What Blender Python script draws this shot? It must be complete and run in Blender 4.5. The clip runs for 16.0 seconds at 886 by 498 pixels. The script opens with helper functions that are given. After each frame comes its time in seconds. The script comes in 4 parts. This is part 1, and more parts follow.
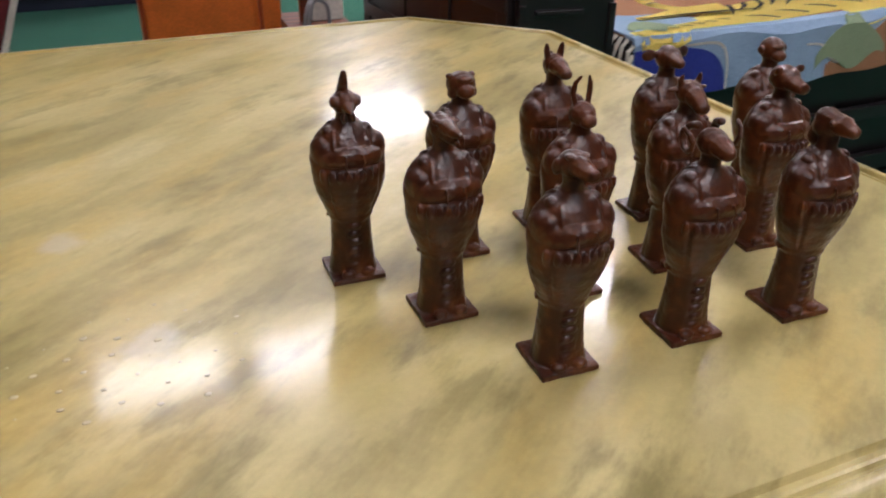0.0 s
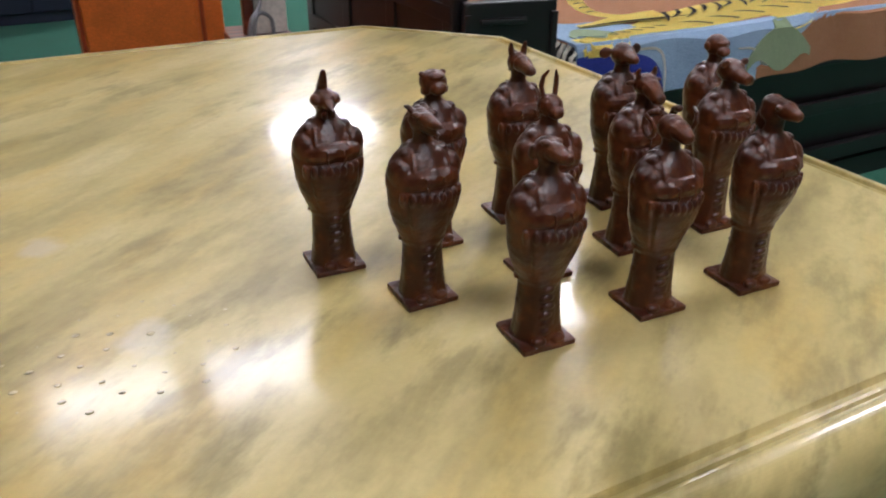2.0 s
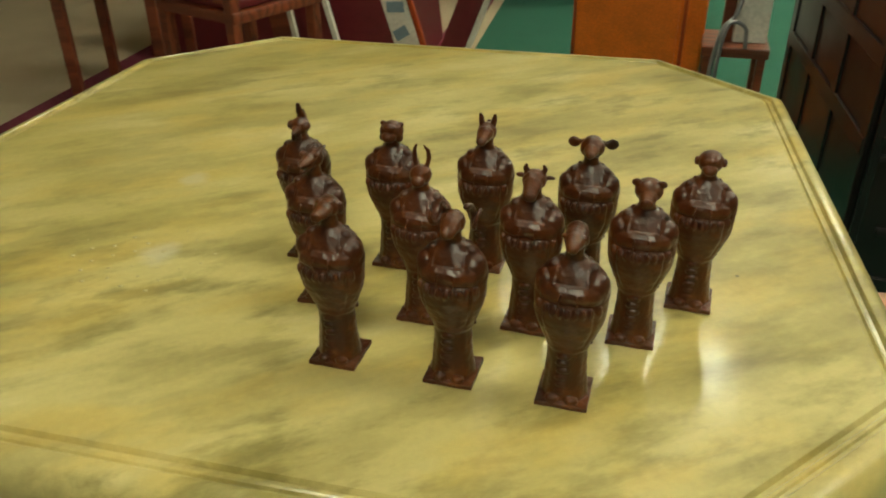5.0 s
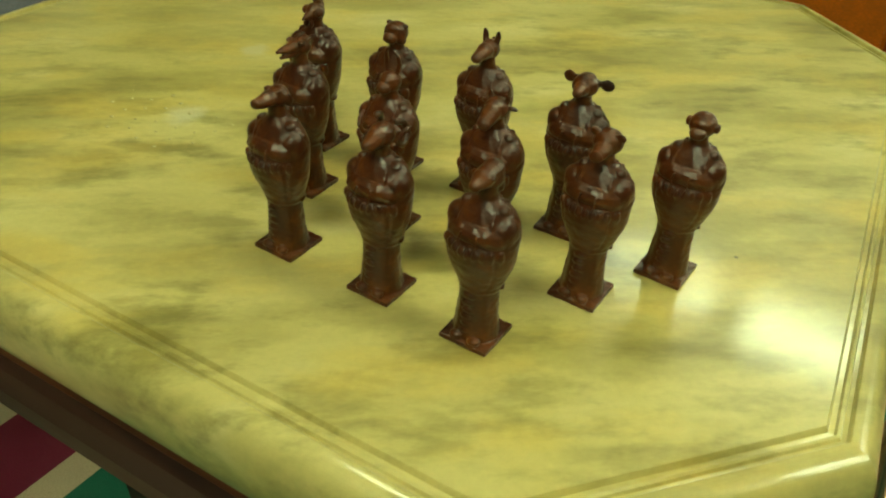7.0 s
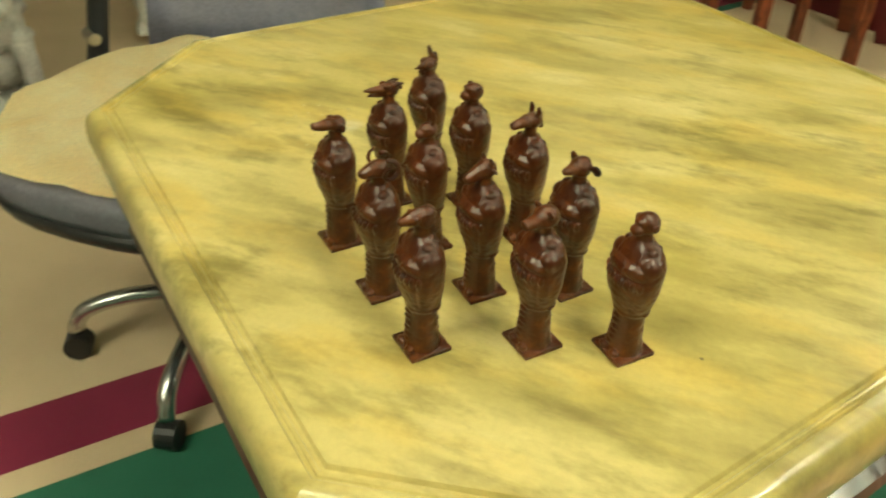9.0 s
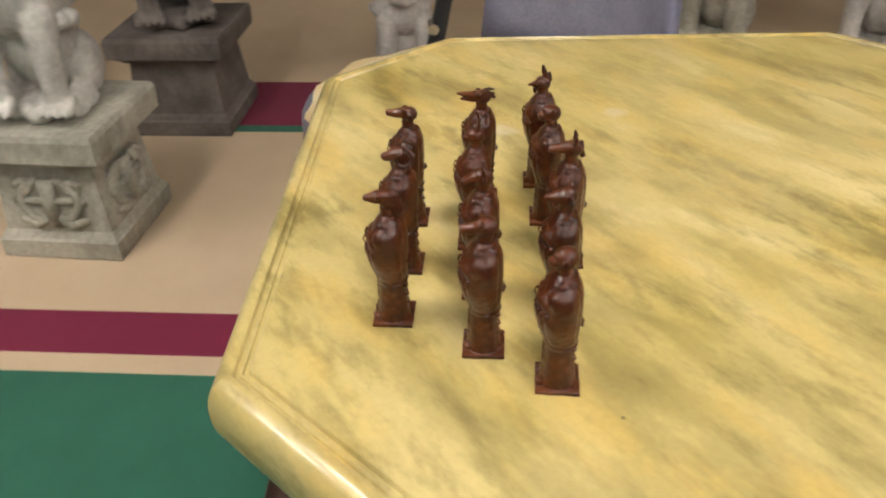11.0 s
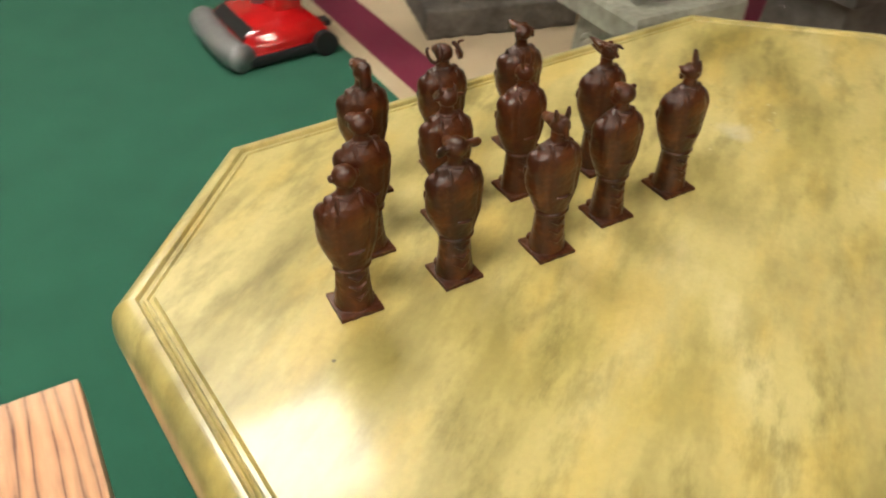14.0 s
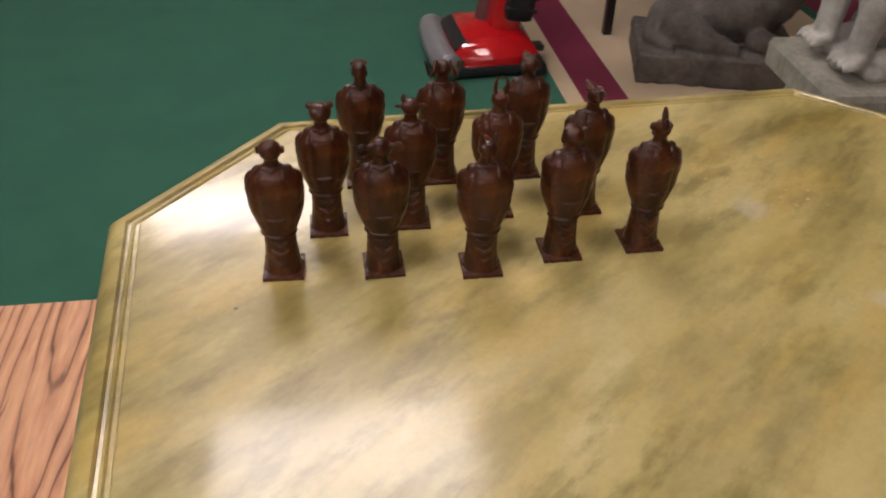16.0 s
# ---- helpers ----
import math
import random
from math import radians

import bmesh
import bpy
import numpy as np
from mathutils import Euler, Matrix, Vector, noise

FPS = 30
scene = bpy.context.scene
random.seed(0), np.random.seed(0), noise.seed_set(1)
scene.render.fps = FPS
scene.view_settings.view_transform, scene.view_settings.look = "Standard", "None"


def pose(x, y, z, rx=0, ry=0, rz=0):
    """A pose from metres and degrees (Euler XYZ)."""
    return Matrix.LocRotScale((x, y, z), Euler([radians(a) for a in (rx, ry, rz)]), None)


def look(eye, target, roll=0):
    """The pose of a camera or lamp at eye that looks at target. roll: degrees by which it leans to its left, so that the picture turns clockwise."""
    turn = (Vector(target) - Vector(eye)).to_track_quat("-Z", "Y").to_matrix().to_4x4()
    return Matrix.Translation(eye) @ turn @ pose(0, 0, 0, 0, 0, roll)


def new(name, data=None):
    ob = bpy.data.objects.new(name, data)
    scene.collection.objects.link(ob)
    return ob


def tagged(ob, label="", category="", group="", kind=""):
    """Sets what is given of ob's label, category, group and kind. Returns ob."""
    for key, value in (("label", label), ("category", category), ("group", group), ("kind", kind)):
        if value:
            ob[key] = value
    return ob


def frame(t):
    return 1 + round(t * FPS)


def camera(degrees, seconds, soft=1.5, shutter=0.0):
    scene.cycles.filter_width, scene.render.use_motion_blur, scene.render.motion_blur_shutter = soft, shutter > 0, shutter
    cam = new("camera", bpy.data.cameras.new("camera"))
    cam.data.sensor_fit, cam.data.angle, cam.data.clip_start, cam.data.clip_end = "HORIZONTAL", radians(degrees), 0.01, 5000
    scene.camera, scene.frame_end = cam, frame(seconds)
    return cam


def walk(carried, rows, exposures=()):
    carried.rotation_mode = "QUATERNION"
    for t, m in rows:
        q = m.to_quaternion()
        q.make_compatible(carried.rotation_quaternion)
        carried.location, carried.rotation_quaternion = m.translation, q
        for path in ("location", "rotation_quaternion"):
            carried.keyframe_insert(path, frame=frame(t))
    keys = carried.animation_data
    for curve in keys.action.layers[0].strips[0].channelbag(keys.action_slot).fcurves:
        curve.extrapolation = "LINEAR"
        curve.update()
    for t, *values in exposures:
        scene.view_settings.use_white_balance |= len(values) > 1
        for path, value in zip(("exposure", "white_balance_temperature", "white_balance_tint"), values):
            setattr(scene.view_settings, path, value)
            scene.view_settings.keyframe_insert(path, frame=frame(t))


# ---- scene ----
cam = camera(57.9, 16.0, soft=2.0, shutter=0.5)

PATH = [
    (0, (-0.254, -0.298, 1.019), (0.368, 1.328, 0.034), 0.5),
    (0.5, (-0.289, -0.286, 1.021), (0.494, 1.292, 0.072), 1.3),
    (1, (-0.308, -0.284, 1.001), (0.533, 1.264, 0.055), 1.3),
    (1.5, (-0.31, -0.292, 1.011), (0.512, 1.265, 0.062), 0.9),
    (2, (-0.283, -0.316, 1.018), (0.47, 1.271, 0.061), 0.7),
    (2.5, (-0.243, -0.345, 1.035), (0.324, 1.321, 0.085), -0.1),
    (3, (-0.159, -0.356, 1.033), (0.19, 1.361, 0.07), -0.8),
    (3.5, (-0.055, -0.375, 1.028), (0.081, 1.355, 0.033), -0.8),
    (4, (0.022, -0.4, 1.058), (-0.135, 1.337, 0.08), -1.7),
    (6.5, (0.213, -0.374, 1.1), (-0.527, 1.092, -0.042), 2.7),
    (7, (0.247, -0.32, 1.093), (-0.596, 1.04, -0.107), 3.0),
    (7.5, (0.264, -0.298, 1.112), (-0.679, 0.983, -0.101), 2.0),
    (8, (0.32, -0.265, 1.132), (-0.819, 0.84, -0.086), 0.5),
    (8.5, (0.417, -0.218, 1.141), (-0.877, 0.765, -0.024), 0.8),
    (9, (0.466, -0.202, 1.162), (-0.953, 0.588, -0.005), 1.2),
    (11.5, (0.596, 0.176, 1.179), (-1.007, -0.166, 0.033), -0.7),
    (12, (0.548, 0.263, 1.182), (-0.948, -0.307, -0.018), 0.1),
    (12.5, (0.508, 0.378, 1.174), (-0.778, -0.579, -0.021), -3.1),
    (13, (0.468, 0.507, 1.192), (-0.643, -0.659, 0.005), -2.1),
    (13.5, (0.391, 0.524, 1.172), (-0.566, -0.804, 0.022), -1.0),
    (14, (0.302, 0.532, 1.155), (-0.463, -0.826, -0.099), 0.1),
    (14.5, (0.224, 0.608, 1.164), (-0.19, -0.917, -0.062), 0.8),
    (15, (0.12, 0.685, 1.162), (-0.071, -0.919, -0.016), 0.9),
    (15.5, (0.083, 0.681, 1.16), (-0.08, -0.925, -0.02), 1.2),
    (16, (0.099, 0.648, 1.167), (-0.146, -0.929, -0.039), 1.5),
]
LIGHTING = [(0.0, -0.10, 5400, 22), (2.5, -0.08, 5250, 18), (4.0, -0.22, 6000, 4), (6.5, -0.06, 7000, -37), (7.5, -0.10, 7400, -42), (8.1, 0.06, 7600, -27), (9.0, 0.40, 7000, -15), (11.5, 0.40, 5850, 18), (12.5, 0.42, 5850, 17), (13.5, 0.42, 6200, 2), (14.5, 0.02, 5950, 14), (16.0, -0.47, 5900, 24)]
walk(cam, [(t, look(eye, target, roll)) for t, eye, target, roll in PATH], LIGHTING)

# ---- light: recessed ceiling troffers of a shop, three of them added fill, with a faint ambient from the rest of the hall ----
CEILING_Z = 2.6
# x, y, length, depth, brightness
TROFFERS = [(-0.40, 2.58, 0.50, 0.34, 21.0), (0.24, 2.51, 0.50, 0.34, 27.0), (1.90, 2.50, 0.88, 0.34, 52.0), (1.55, 5.25, 1.15, 0.42, 52.0), (0.14, -1.16, 0.90, 0.44, 24.0), (0.62, -2.76, 0.80, 0.40, 38.0),
            # added unseen fill: one brightens the rug, two overhead soften the shadows
            (2.25, 0.55, 0.80, 0.36, 38.0), (-0.55, 0.40, 0.40, 0.24, 23.0), (0.45, 0.40, 0.40, 0.24, 35.0)]

world = bpy.data.worlds.new("world")
scene.world = world
world.use_nodes = True
world.node_tree.nodes["Background"].inputs["Color"].default_value = (1.0, 0.93, 0.82, 1)
world.node_tree.nodes["Background"].inputs["Strength"].default_value = 0.05


# ---- materials ----
def surface(name, rough=0.6, metal=0.0, coat=0.0, base=(0.5, 0.5, 0.5)):
    m = bpy.data.materials.new(name)
    m.use_nodes = True
    b = m.node_tree.nodes["Principled BSDF"]
    b.inputs["Base Color"].default_value = (*base, 1)
    b.inputs["Roughness"].default_value = rough
    b.inputs["Metallic"].default_value = metal
    b.inputs["Coat Weight"].default_value = coat
    b.inputs["Coat Roughness"].default_value = 0.12
    return m, m.node_tree, b


def coords(nt, scale=(1, 1, 1), turn=0.0):
    tc = nt.nodes.new("ShaderNodeTexCoord")
    mp = nt.nodes.new("ShaderNodeMapping")
    mp.vector_type = "POINT"
    mp.inputs["Rotation"].default_value = (0, 0, radians(turn))
    mp.inputs["Scale"].default_value = scale
    if turn:
        first = nt.nodes.new("ShaderNodeMapping")
        first.inputs["Rotation"].default_value = (0, 0, radians(turn))
        nt.links.new(tc.outputs["Object"], first.inputs["Vector"])
        mp.inputs["Rotation"].default_value = (0, 0, 0)
        nt.links.new(first.outputs["Vector"], mp.inputs["Vector"])
    else:
        nt.links.new(tc.outputs["Object"], mp.inputs["Vector"])
    return mp.outputs["Vector"]


def noise_of(nt, vector, scale, detail=4.0, rough=0.55, distortion=0.0):
    n = nt.nodes.new("ShaderNodeTexNoise")
    n.inputs["Scale"].default_value = scale
    n.inputs["Detail"].default_value = detail
    n.inputs["Roughness"].default_value = rough
    n.inputs["Distortion"].default_value = distortion
    nt.links.new(vector, n.inputs["Vector"])
    return n.outputs["Fac"]


def ramp(nt, fac, stops, how="LINEAR"):
    r = nt.nodes.new("ShaderNodeValToRGB")
    r.color_ramp.interpolation = how
    e = r.color_ramp.elements
    while len(e) < len(stops):
        e.new(0.5)
    for k, (p, c) in zip(e, stops):
        k.position, k.color = p, (*c, 1)
    nt.links.new(fac, r.inputs["Fac"])
    return r.outputs["Color"]


def mixed(nt, fac, a, b, how="MIX"):
    m = nt.nodes.new("ShaderNodeMix")
    m.data_type, m.blend_type = "RGBA", how
    for socket, value in ((m.inputs[0], fac), (m.inputs[6], a), (m.inputs[7], b)):
        if isinstance(value, bpy.types.NodeSocket):
            nt.links.new(value, socket)
        elif isinstance(value, (int, float)):
            socket.default_value = value
        else:
            socket.default_value = (*value, 1)
    return m.outputs[2]


def number(nt, fac, lo, hi):
    m = nt.nodes.new("ShaderNodeMapRange")
    m.inputs["To Min"].default_value, m.inputs["To Max"].default_value = lo, hi
    nt.links.new(fac, m.inputs["Value"])
    return m.outputs["Result"]


def relief(nt, b, height, strength, distance):
    n = nt.nodes.new("ShaderNodeBump")
    n.inputs["Strength"].default_value = strength
    n.inputs["Distance"].default_value = distance
    nt.links.new(height, n.inputs["Height"])
    nt.links.new(n.outputs["Normal"], b.inputs["Normal"])


def mottled(name, stops, scale=8.0, rough=(0.5, 0.7), metal=0.0, coat=0.0, grain=80.0, bump=0.3, depth=0.001, stretch=(1, 1, 1), turn=0.0, distortion=0.0):
    """A surface with broad mottling, fine grain in its colour and a fine relief."""
    m, nt, b = surface(name, metal=metal, coat=coat)
    v = coords(nt, stretch, turn)
    broad, fine = noise_of(nt, v, scale, 5, 0.6, distortion), noise_of(nt, v, grain, 3)
    col = ramp(nt, broad, stops)
    col = mixed(nt, 0.35, col, ramp(nt, fine, [(0.3, (0.55, 0.55, 0.55)), (0.7, (1.25, 1.25, 1.25))]), "MULTIPLY")
    nt.links.new(col, b.inputs["Base Color"])
    nt.links.new(number(nt, broad, *rough), b.inputs["Roughness"])
    relief(nt, b, fine, bump, depth)
    return m


def plain(name, base, rough=0.5, metal=0.0, coat=0.0):
    """Paint, plastic or metal with slight wear in its gloss and tone."""
    c = np.array(base)
    return mottled(name, [(0.35, tuple(c * 0.88)), (0.65, tuple(np.minimum(c * 1.1, 1)))], 14, (rough * 0.85, min(rough * 1.2, 1)), metal, coat, 160, 0.08, 0.0004)


def marble():
    m, nt, b = surface("polished_yellow_marble", 0.3)
    v = coords(nt, (0.38, 1.0, 1.0), -38)
    w = coords(nt)
    # soft drifting bands, wider pale zones between them
    drift = noise_of(nt, v, 12.0, 5, 0.58)
    col = ramp(nt, drift, [(0.30, (0.160, 0.116, 0.024)), (0.42, (0.355, 0.280, 0.088)), (0.53, (0.515, 0.415, 0.152)), (0.70, (0.67, 0.565, 0.275))], "EASE")
    zones = ramp(nt, noise_of(nt, w, 2.6, 2), [(0.36, (0, 0, 0)), (0.66, (1, 1, 1))], "EASE")
    col = mixed(nt, zones, mixed(nt, 0.30, col, (0.33, 0.265, 0.065)), mixed(nt, 0.30, col, (0.62, 0.53, 0.27)))
    # dark olive wisps, drawn out along the bands
    wisp = ramp(nt, noise_of(nt, v, 30, 5, 0.64), [(0.32, (1, 1, 1)), (0.54, (0, 0, 0))], "EASE")
    where = ramp(nt, noise_of(nt, v, 5.0, 2), [(0.36, (0.25, 0.25, 0.25)), (0.60, (1, 1, 1))], "EASE")
    col = mixed(nt, mixed(nt, 0.70, (0, 0, 0), mixed(nt, 1.0, wisp, where, "MULTIPLY")), col, (0.150, 0.118, 0.026))
    # honey-coloured flecks
    warm = ramp(nt, noise_of(nt, v, 17, 5, 0.6), [(0.46, (0, 0, 0)), (0.68, (1, 1, 1))], "EASE")
    col = mixed(nt, mixed(nt, 0.48, (0, 0, 0), warm), col, (0.60, 0.42, 0.105))
    grain = noise_of(nt, w, 170, 4, 0.7)
    col = mixed(nt, 0.22, col, ramp(nt, grain, [(0.3, (0.7, 0.7, 0.7)), (0.7, (1.2, 1.2, 1.2))]), "MULTIPLY")
    # small dark pits
    pits = nt.nodes.new("ShaderNodeTexVoronoi")
    pits.inputs["Scale"].default_value = 11
    nt.links.new(w, pits.inputs["Vector"])
    col = mixed(nt, ramp(nt, pits.outputs["Distance"], [(0.016, (0.8, 0.8, 0.8)), (0.026, (0, 0, 0))]), col, (0.06, 0.045, 0.02))
    # two dried spills with a whitish film
    film = None
    for x, y, r in SPILLS:
        d = nt.nodes.new("ShaderNodeVectorMath")
        d.operation = "DISTANCE"
        d.inputs[1].default_value = (x, y, 0.76)
        nt.links.new(w, d.inputs[0])
        ad = nt.nodes.new("ShaderNodeMath")
        ad.operation = "MULTIPLY_ADD"
        nt.links.new(noise_of(nt, w, 45, 4), ad.inputs[0])
        ad.inputs[1].default_value = r * 1.3
        nt.links.new(d.outputs["Value"], ad.inputs[2])
        f = ramp(nt, number(nt, ad.outputs[0], 0, 10), [(r * 10 * 1.1, (1, 1, 1)), (r * 10 * 1.7, (0, 0, 0))])
        film = f if film is None else mixed(nt, 1.0, film, f, "ADD")
    col = mixed(nt, mixed(nt, 0.42, (0, 0, 0), film), col, (0.58, 0.55, 0.46))
    nt.links.new(col, b.inputs["Base Color"])
    smear = noise_of(nt, w, 9, 5)
    nt.links.new(number(nt, smear, 0.24, 0.42), b.inputs["Roughness"])
    b.inputs["Coat Weight"].default_value = 0.48
    polish = mixed(nt, film, ramp(nt, noise_of(nt, w, 14, 5, 0.65), [(0.35, (0.07, 0.07, 0.07)), (0.72, (0.17, 0.17, 0.17))]), (0.26, 0.26, 0.26))
    nt.links.new(polish, b.inputs["Coat Roughness"])
    relief(nt, b, noise_of(nt, w, 30, 5, 0.6), 0.07, 0.002)
    worn = nt.nodes.new("ShaderNodeBump")
    worn.inputs["Strength"].default_value = 0.07
    worn.inputs["Distance"].default_value = 0.001
    nt.links.new(noise_of(nt, v, 75, 5, 0.65), worn.inputs["Height"])
    nt.links.new(worn.outputs["Normal"], b.inputs["Coat Normal"])
    return m


def carpet(name, a, c):
    m, nt, b = surface(name, 0.95)
    v = coords(nt)
    col = mixed(nt, 0.6, ramp(nt, noise_of(nt, v, 5, 6, 0.6), [(0.3, a), (0.7, c)]),
                ramp(nt, noise_of(nt, v, 500, 2), [(0.3, tuple(np.array(a) * 0.7)), (0.7, tuple(np.array(c) * 1.25))]))
    nt.links.new(col, b.inputs["Base Color"])
    b.inputs["Sheen Weight"].default_value = 0.04
    relief(nt, b, noise_of(nt, v, 420, 2), 0.7, 0.004)
    return m


def wood(name, dark, light, turn=90.0, rough=0.5, coat=0.0, scale=9.0, stretch=0.09, swirl=7.0, banding=0.5):
    m, nt, b = surface(name, rough, coat=coat)
    v = coords(nt, (stretch, 1.0, 1.0), turn)
    rings = noise_of(nt, v, scale * 1.6, 5, 0.6, 1.6)
    wave = nt.nodes.new("ShaderNodeTexWave")
    wave.bands_direction = "Y"
    wave.inputs["Scale"].default_value = scale
    wave.inputs["Distortion"].default_value = swirl
    wave.inputs["Detail"].default_value = 4
    wave.inputs["Detail Scale"].default_value = 1.4
    nt.links.new(v, wave.inputs["Vector"])
    col = mixed(nt, banding, ramp(nt, rings, [(0.3, dark), (0.6, light)]), ramp(nt, wave.outputs["Fac"], [(0.1, dark), (0.55, light)]))
    nt.links.new(col, b.inputs["Base Color"])
    relief(nt, b, wave.outputs["Fac"], 0.25, 0.002)
    return m


def old_plank():
    """Weathered softwood: arched growth rings along y, dark late wood, long drying cracks."""
    m, nt, b = surface("weathered_pine", 0.55, coat=0.15)
    v = coords(nt, (1.0, 0.11, 1.0))
    wave = nt.nodes.new("ShaderNodeTexWave")
    wave.wave_type, wave.rings_direction = "RINGS", "Z"
    wave.inputs["Scale"].default_value = 19
    wave.inputs["Distortion"].default_value = 5.5
    wave.inputs["Detail"].default_value = 3
    wave.inputs["Detail Scale"].default_value = 1.6
    place = nt.nodes.new("ShaderNodeMapping")
    place.inputs["Location"].default_value = (-0.455, 0.021, 0.0)
    nt.links.new(v, place.inputs["Vector"])
    nt.links.new(place.outputs["Vector"], wave.inputs["Vector"])
    col = ramp(nt, wave.outputs["Fac"], [(0.0, (0.16, 0.060, 0.034)), (0.05, (0.46, 0.22, 0.12)), (0.22, (0.60, 0.295, 0.155)), (0.9, (0.68, 0.37, 0.205))])
    fibre = noise_of(nt, v, 160, 4, 0.6)
    col = mixed(nt, 0.45, col, ramp(nt, fibre, [(0.3, (0.62, 0.58, 0.55)), (0.7, (1.2, 1.2, 1.2))]), "MULTIPLY")
    col = mixed(nt, mixed(nt, 0.5, (0, 0, 0), ramp(nt, noise_of(nt, coords(nt), 9, 4), [(0.45, (0, 0, 0)), (0.7, (1, 1, 1))])), col, (0.70, 0.40, 0.22))
    crack = ramp(nt, noise_of(nt, v, 30, 5, 0.62, 0.5), [(0.31, (1, 1, 1)), (0.36, (0, 0, 0))])
    col = mixed(nt, mixed(nt, 0.9, (0, 0, 0), crack), col, (0.030, 0.013, 0.008))
    nt.links.new(col, b.inputs["Base Color"])
    relief(nt, b, mixed(nt, crack, wave.outputs["Color"], (0, 0, 0)), 0.5, 0.003)
    return m


def varnish():
    """Dark reddish brown cast figures, glossy with dull patches and rubbed spots."""
    m, nt, b = surface("brown_varnish", 0.3)
    v = coords(nt)
    info = nt.nodes.new("ShaderNodeObjectInfo")
    col = ramp(nt, noise_of(nt, v, 42, 4, 0.6), [(0.32, (0.010, 0.0024, 0.0014)), (0.50, (0.042, 0.0096, 0.0028)), (0.70, (0.130, 0.036, 0.0075))])
    col = mixed(nt, number(nt, info.outputs["Random"], 0.0, 0.35), col, (0.105, 0.022, 0.005))
    rubbed = ramp(nt, noise_of(nt, v, 150, 4, 0.65), [(0.58, (0, 0, 0)), (0.74, (1, 1, 1))])
    col = mixed(nt, mixed(nt, 0.35, (0, 0, 0), rubbed), col, (0.17, 0.060, 0.016))
    nt.links.new(col, b.inputs["Base Color"])
    nt.links.new(number(nt, noise_of(nt, v, 200, 4, 0.65), 0.22, 0.44), b.inputs["Roughness"])
    b.inputs["Specular IOR Level"].default_value = 0.36
    b.inputs["Coat Weight"].default_value = 0.14
    b.inputs["Coat Roughness"].default_value = 0.18
    relief(nt, b, noise_of(nt, v, 300, 4, 0.6), 0.16, 0.0006)
    return m


SPILLS = [(-0.326, 0.222, 0.017), (-0.275, 0.085, 0.02)]
MARBLE = marble()
VARNISH = varnish()
GREEN = carpet("green_carpet", (0.015, 0.092, 0.056), (0.029, 0.150, 0.092))
RED = carpet("burgundy_carpet", (0.14, 0.006, 0.030), (0.22, 0.012, 0.050))
BEIGE = carpet("beige_carpet", (0.50, 0.37, 0.23), (0.66, 0.52, 0.35))
APRON = wood("reddish_brown_wood", (0.05, 0.014, 0.007), (0.17, 0.05, 0.02), 0, 0.35, 0.3)
DARKWOOD = wood("dark_brown_wood", (0.012, 0.006, 0.005), (0.05, 0.024, 0.018), 0, 0.3, 0.4)
OLDWOOD = old_plank()
SHOPWOOD = wood("red_brown_furniture_wood", (0.08, 0.018, 0.009), (0.24, 0.06, 0.025), 0, 0.4, 0.3)
BLACK = plain("black_lacquer", (0.008, 0.006, 0.007), 0.34, 0, 0.2)
RUBBER = plain("black_plastic", (0.014, 0.014, 0.016), 0.45)
CHROME = plain("brushed_steel", (0.62, 0.62, 0.64), 0.25, 1.0)
SILVER = plain("silver_plastic", (0.30, 0.29, 0.30), 0.35, 0.3)
REDPLASTIC = plain("red_glossy_plastic", (0.55, 0.008, 0.010), 0.16, 0, 0.6)
ORANGE = plain("orange_paint", (0.78, 0.17, 0.014), 0.45)
ORANGE_DARK = plain("orange_paint_edge", (0.36, 0.05, 0.006), 0.5)
SEATGREY = plain("grey_violet_fabric", (0.15, 0.14, 0.17), 0.8)
SHELL = plain("blue_grey_plastic", (0.22, 0.22, 0.30), 0.35)
TOWEL = mottled("yellow_towel", [(0.3, (0.93, 0.72, 0.36)), (0.7, (0.97, 0.87, 0.57))], 9, (0.9, 1.0), grain=300, bump=0.6, depth=0.002)
STONE = mottled("pale_carved_stone", [(0.25, (0.20, 0.19, 0.15)), (0.6, (0.42, 0.40, 0.33))], 9, (0.8, 0.95), grain=70, bump=0.5, depth=0.004)
STONE_DARK = mottled("weathered_grey_stone", [(0.25, (0.048, 0.040, 0.035)), (0.65, (0.165, 0.140, 0.122))], 8, (0.8, 0.95), grain=55, bump=0.6, depth=0.005)
STONE_WHITE = mottled("white_grey_stone", [(0.25, (0.28, 0.26, 0.23)), (0.65, (0.54, 0.52, 0.47))], 7, (0.7, 0.9), grain=60, bump=0.4, depth=0.003)
RUG_BROWN = carpet("rug_brown_pile", (0.24, 0.10, 0.040), (0.34, 0.16, 0.065))
RUG_BLUE = carpet("rug_light_blue_pile", (0.16, 0.25, 0.38), (0.30, 0.40, 0.54))
RUG_NAVY = carpet("rug_deep_blue_pile", (0.006, 0.012, 0.16), (0.015, 0.03, 0.26))
RUG_YELLOW = carpet("rug_yellow_pile", (0.84, 0.64, 0.085), (0.93, 0.78, 0.20))
RUG_BLACK = carpet("rug_black_pile", (0.02, 0.014, 0.010), (0.04, 0.03, 0.02))
RUG_GREEN = carpet("rug_sage_pile", (0.16, 0.22, 0.12), (0.26, 0.32, 0.18))
FRINGE = mottled("cream_fringe", [(0.3, (0.60, 0.55, 0.45)), (0.7, (0.78, 0.73, 0.62))], 30, (0.9, 1.0))
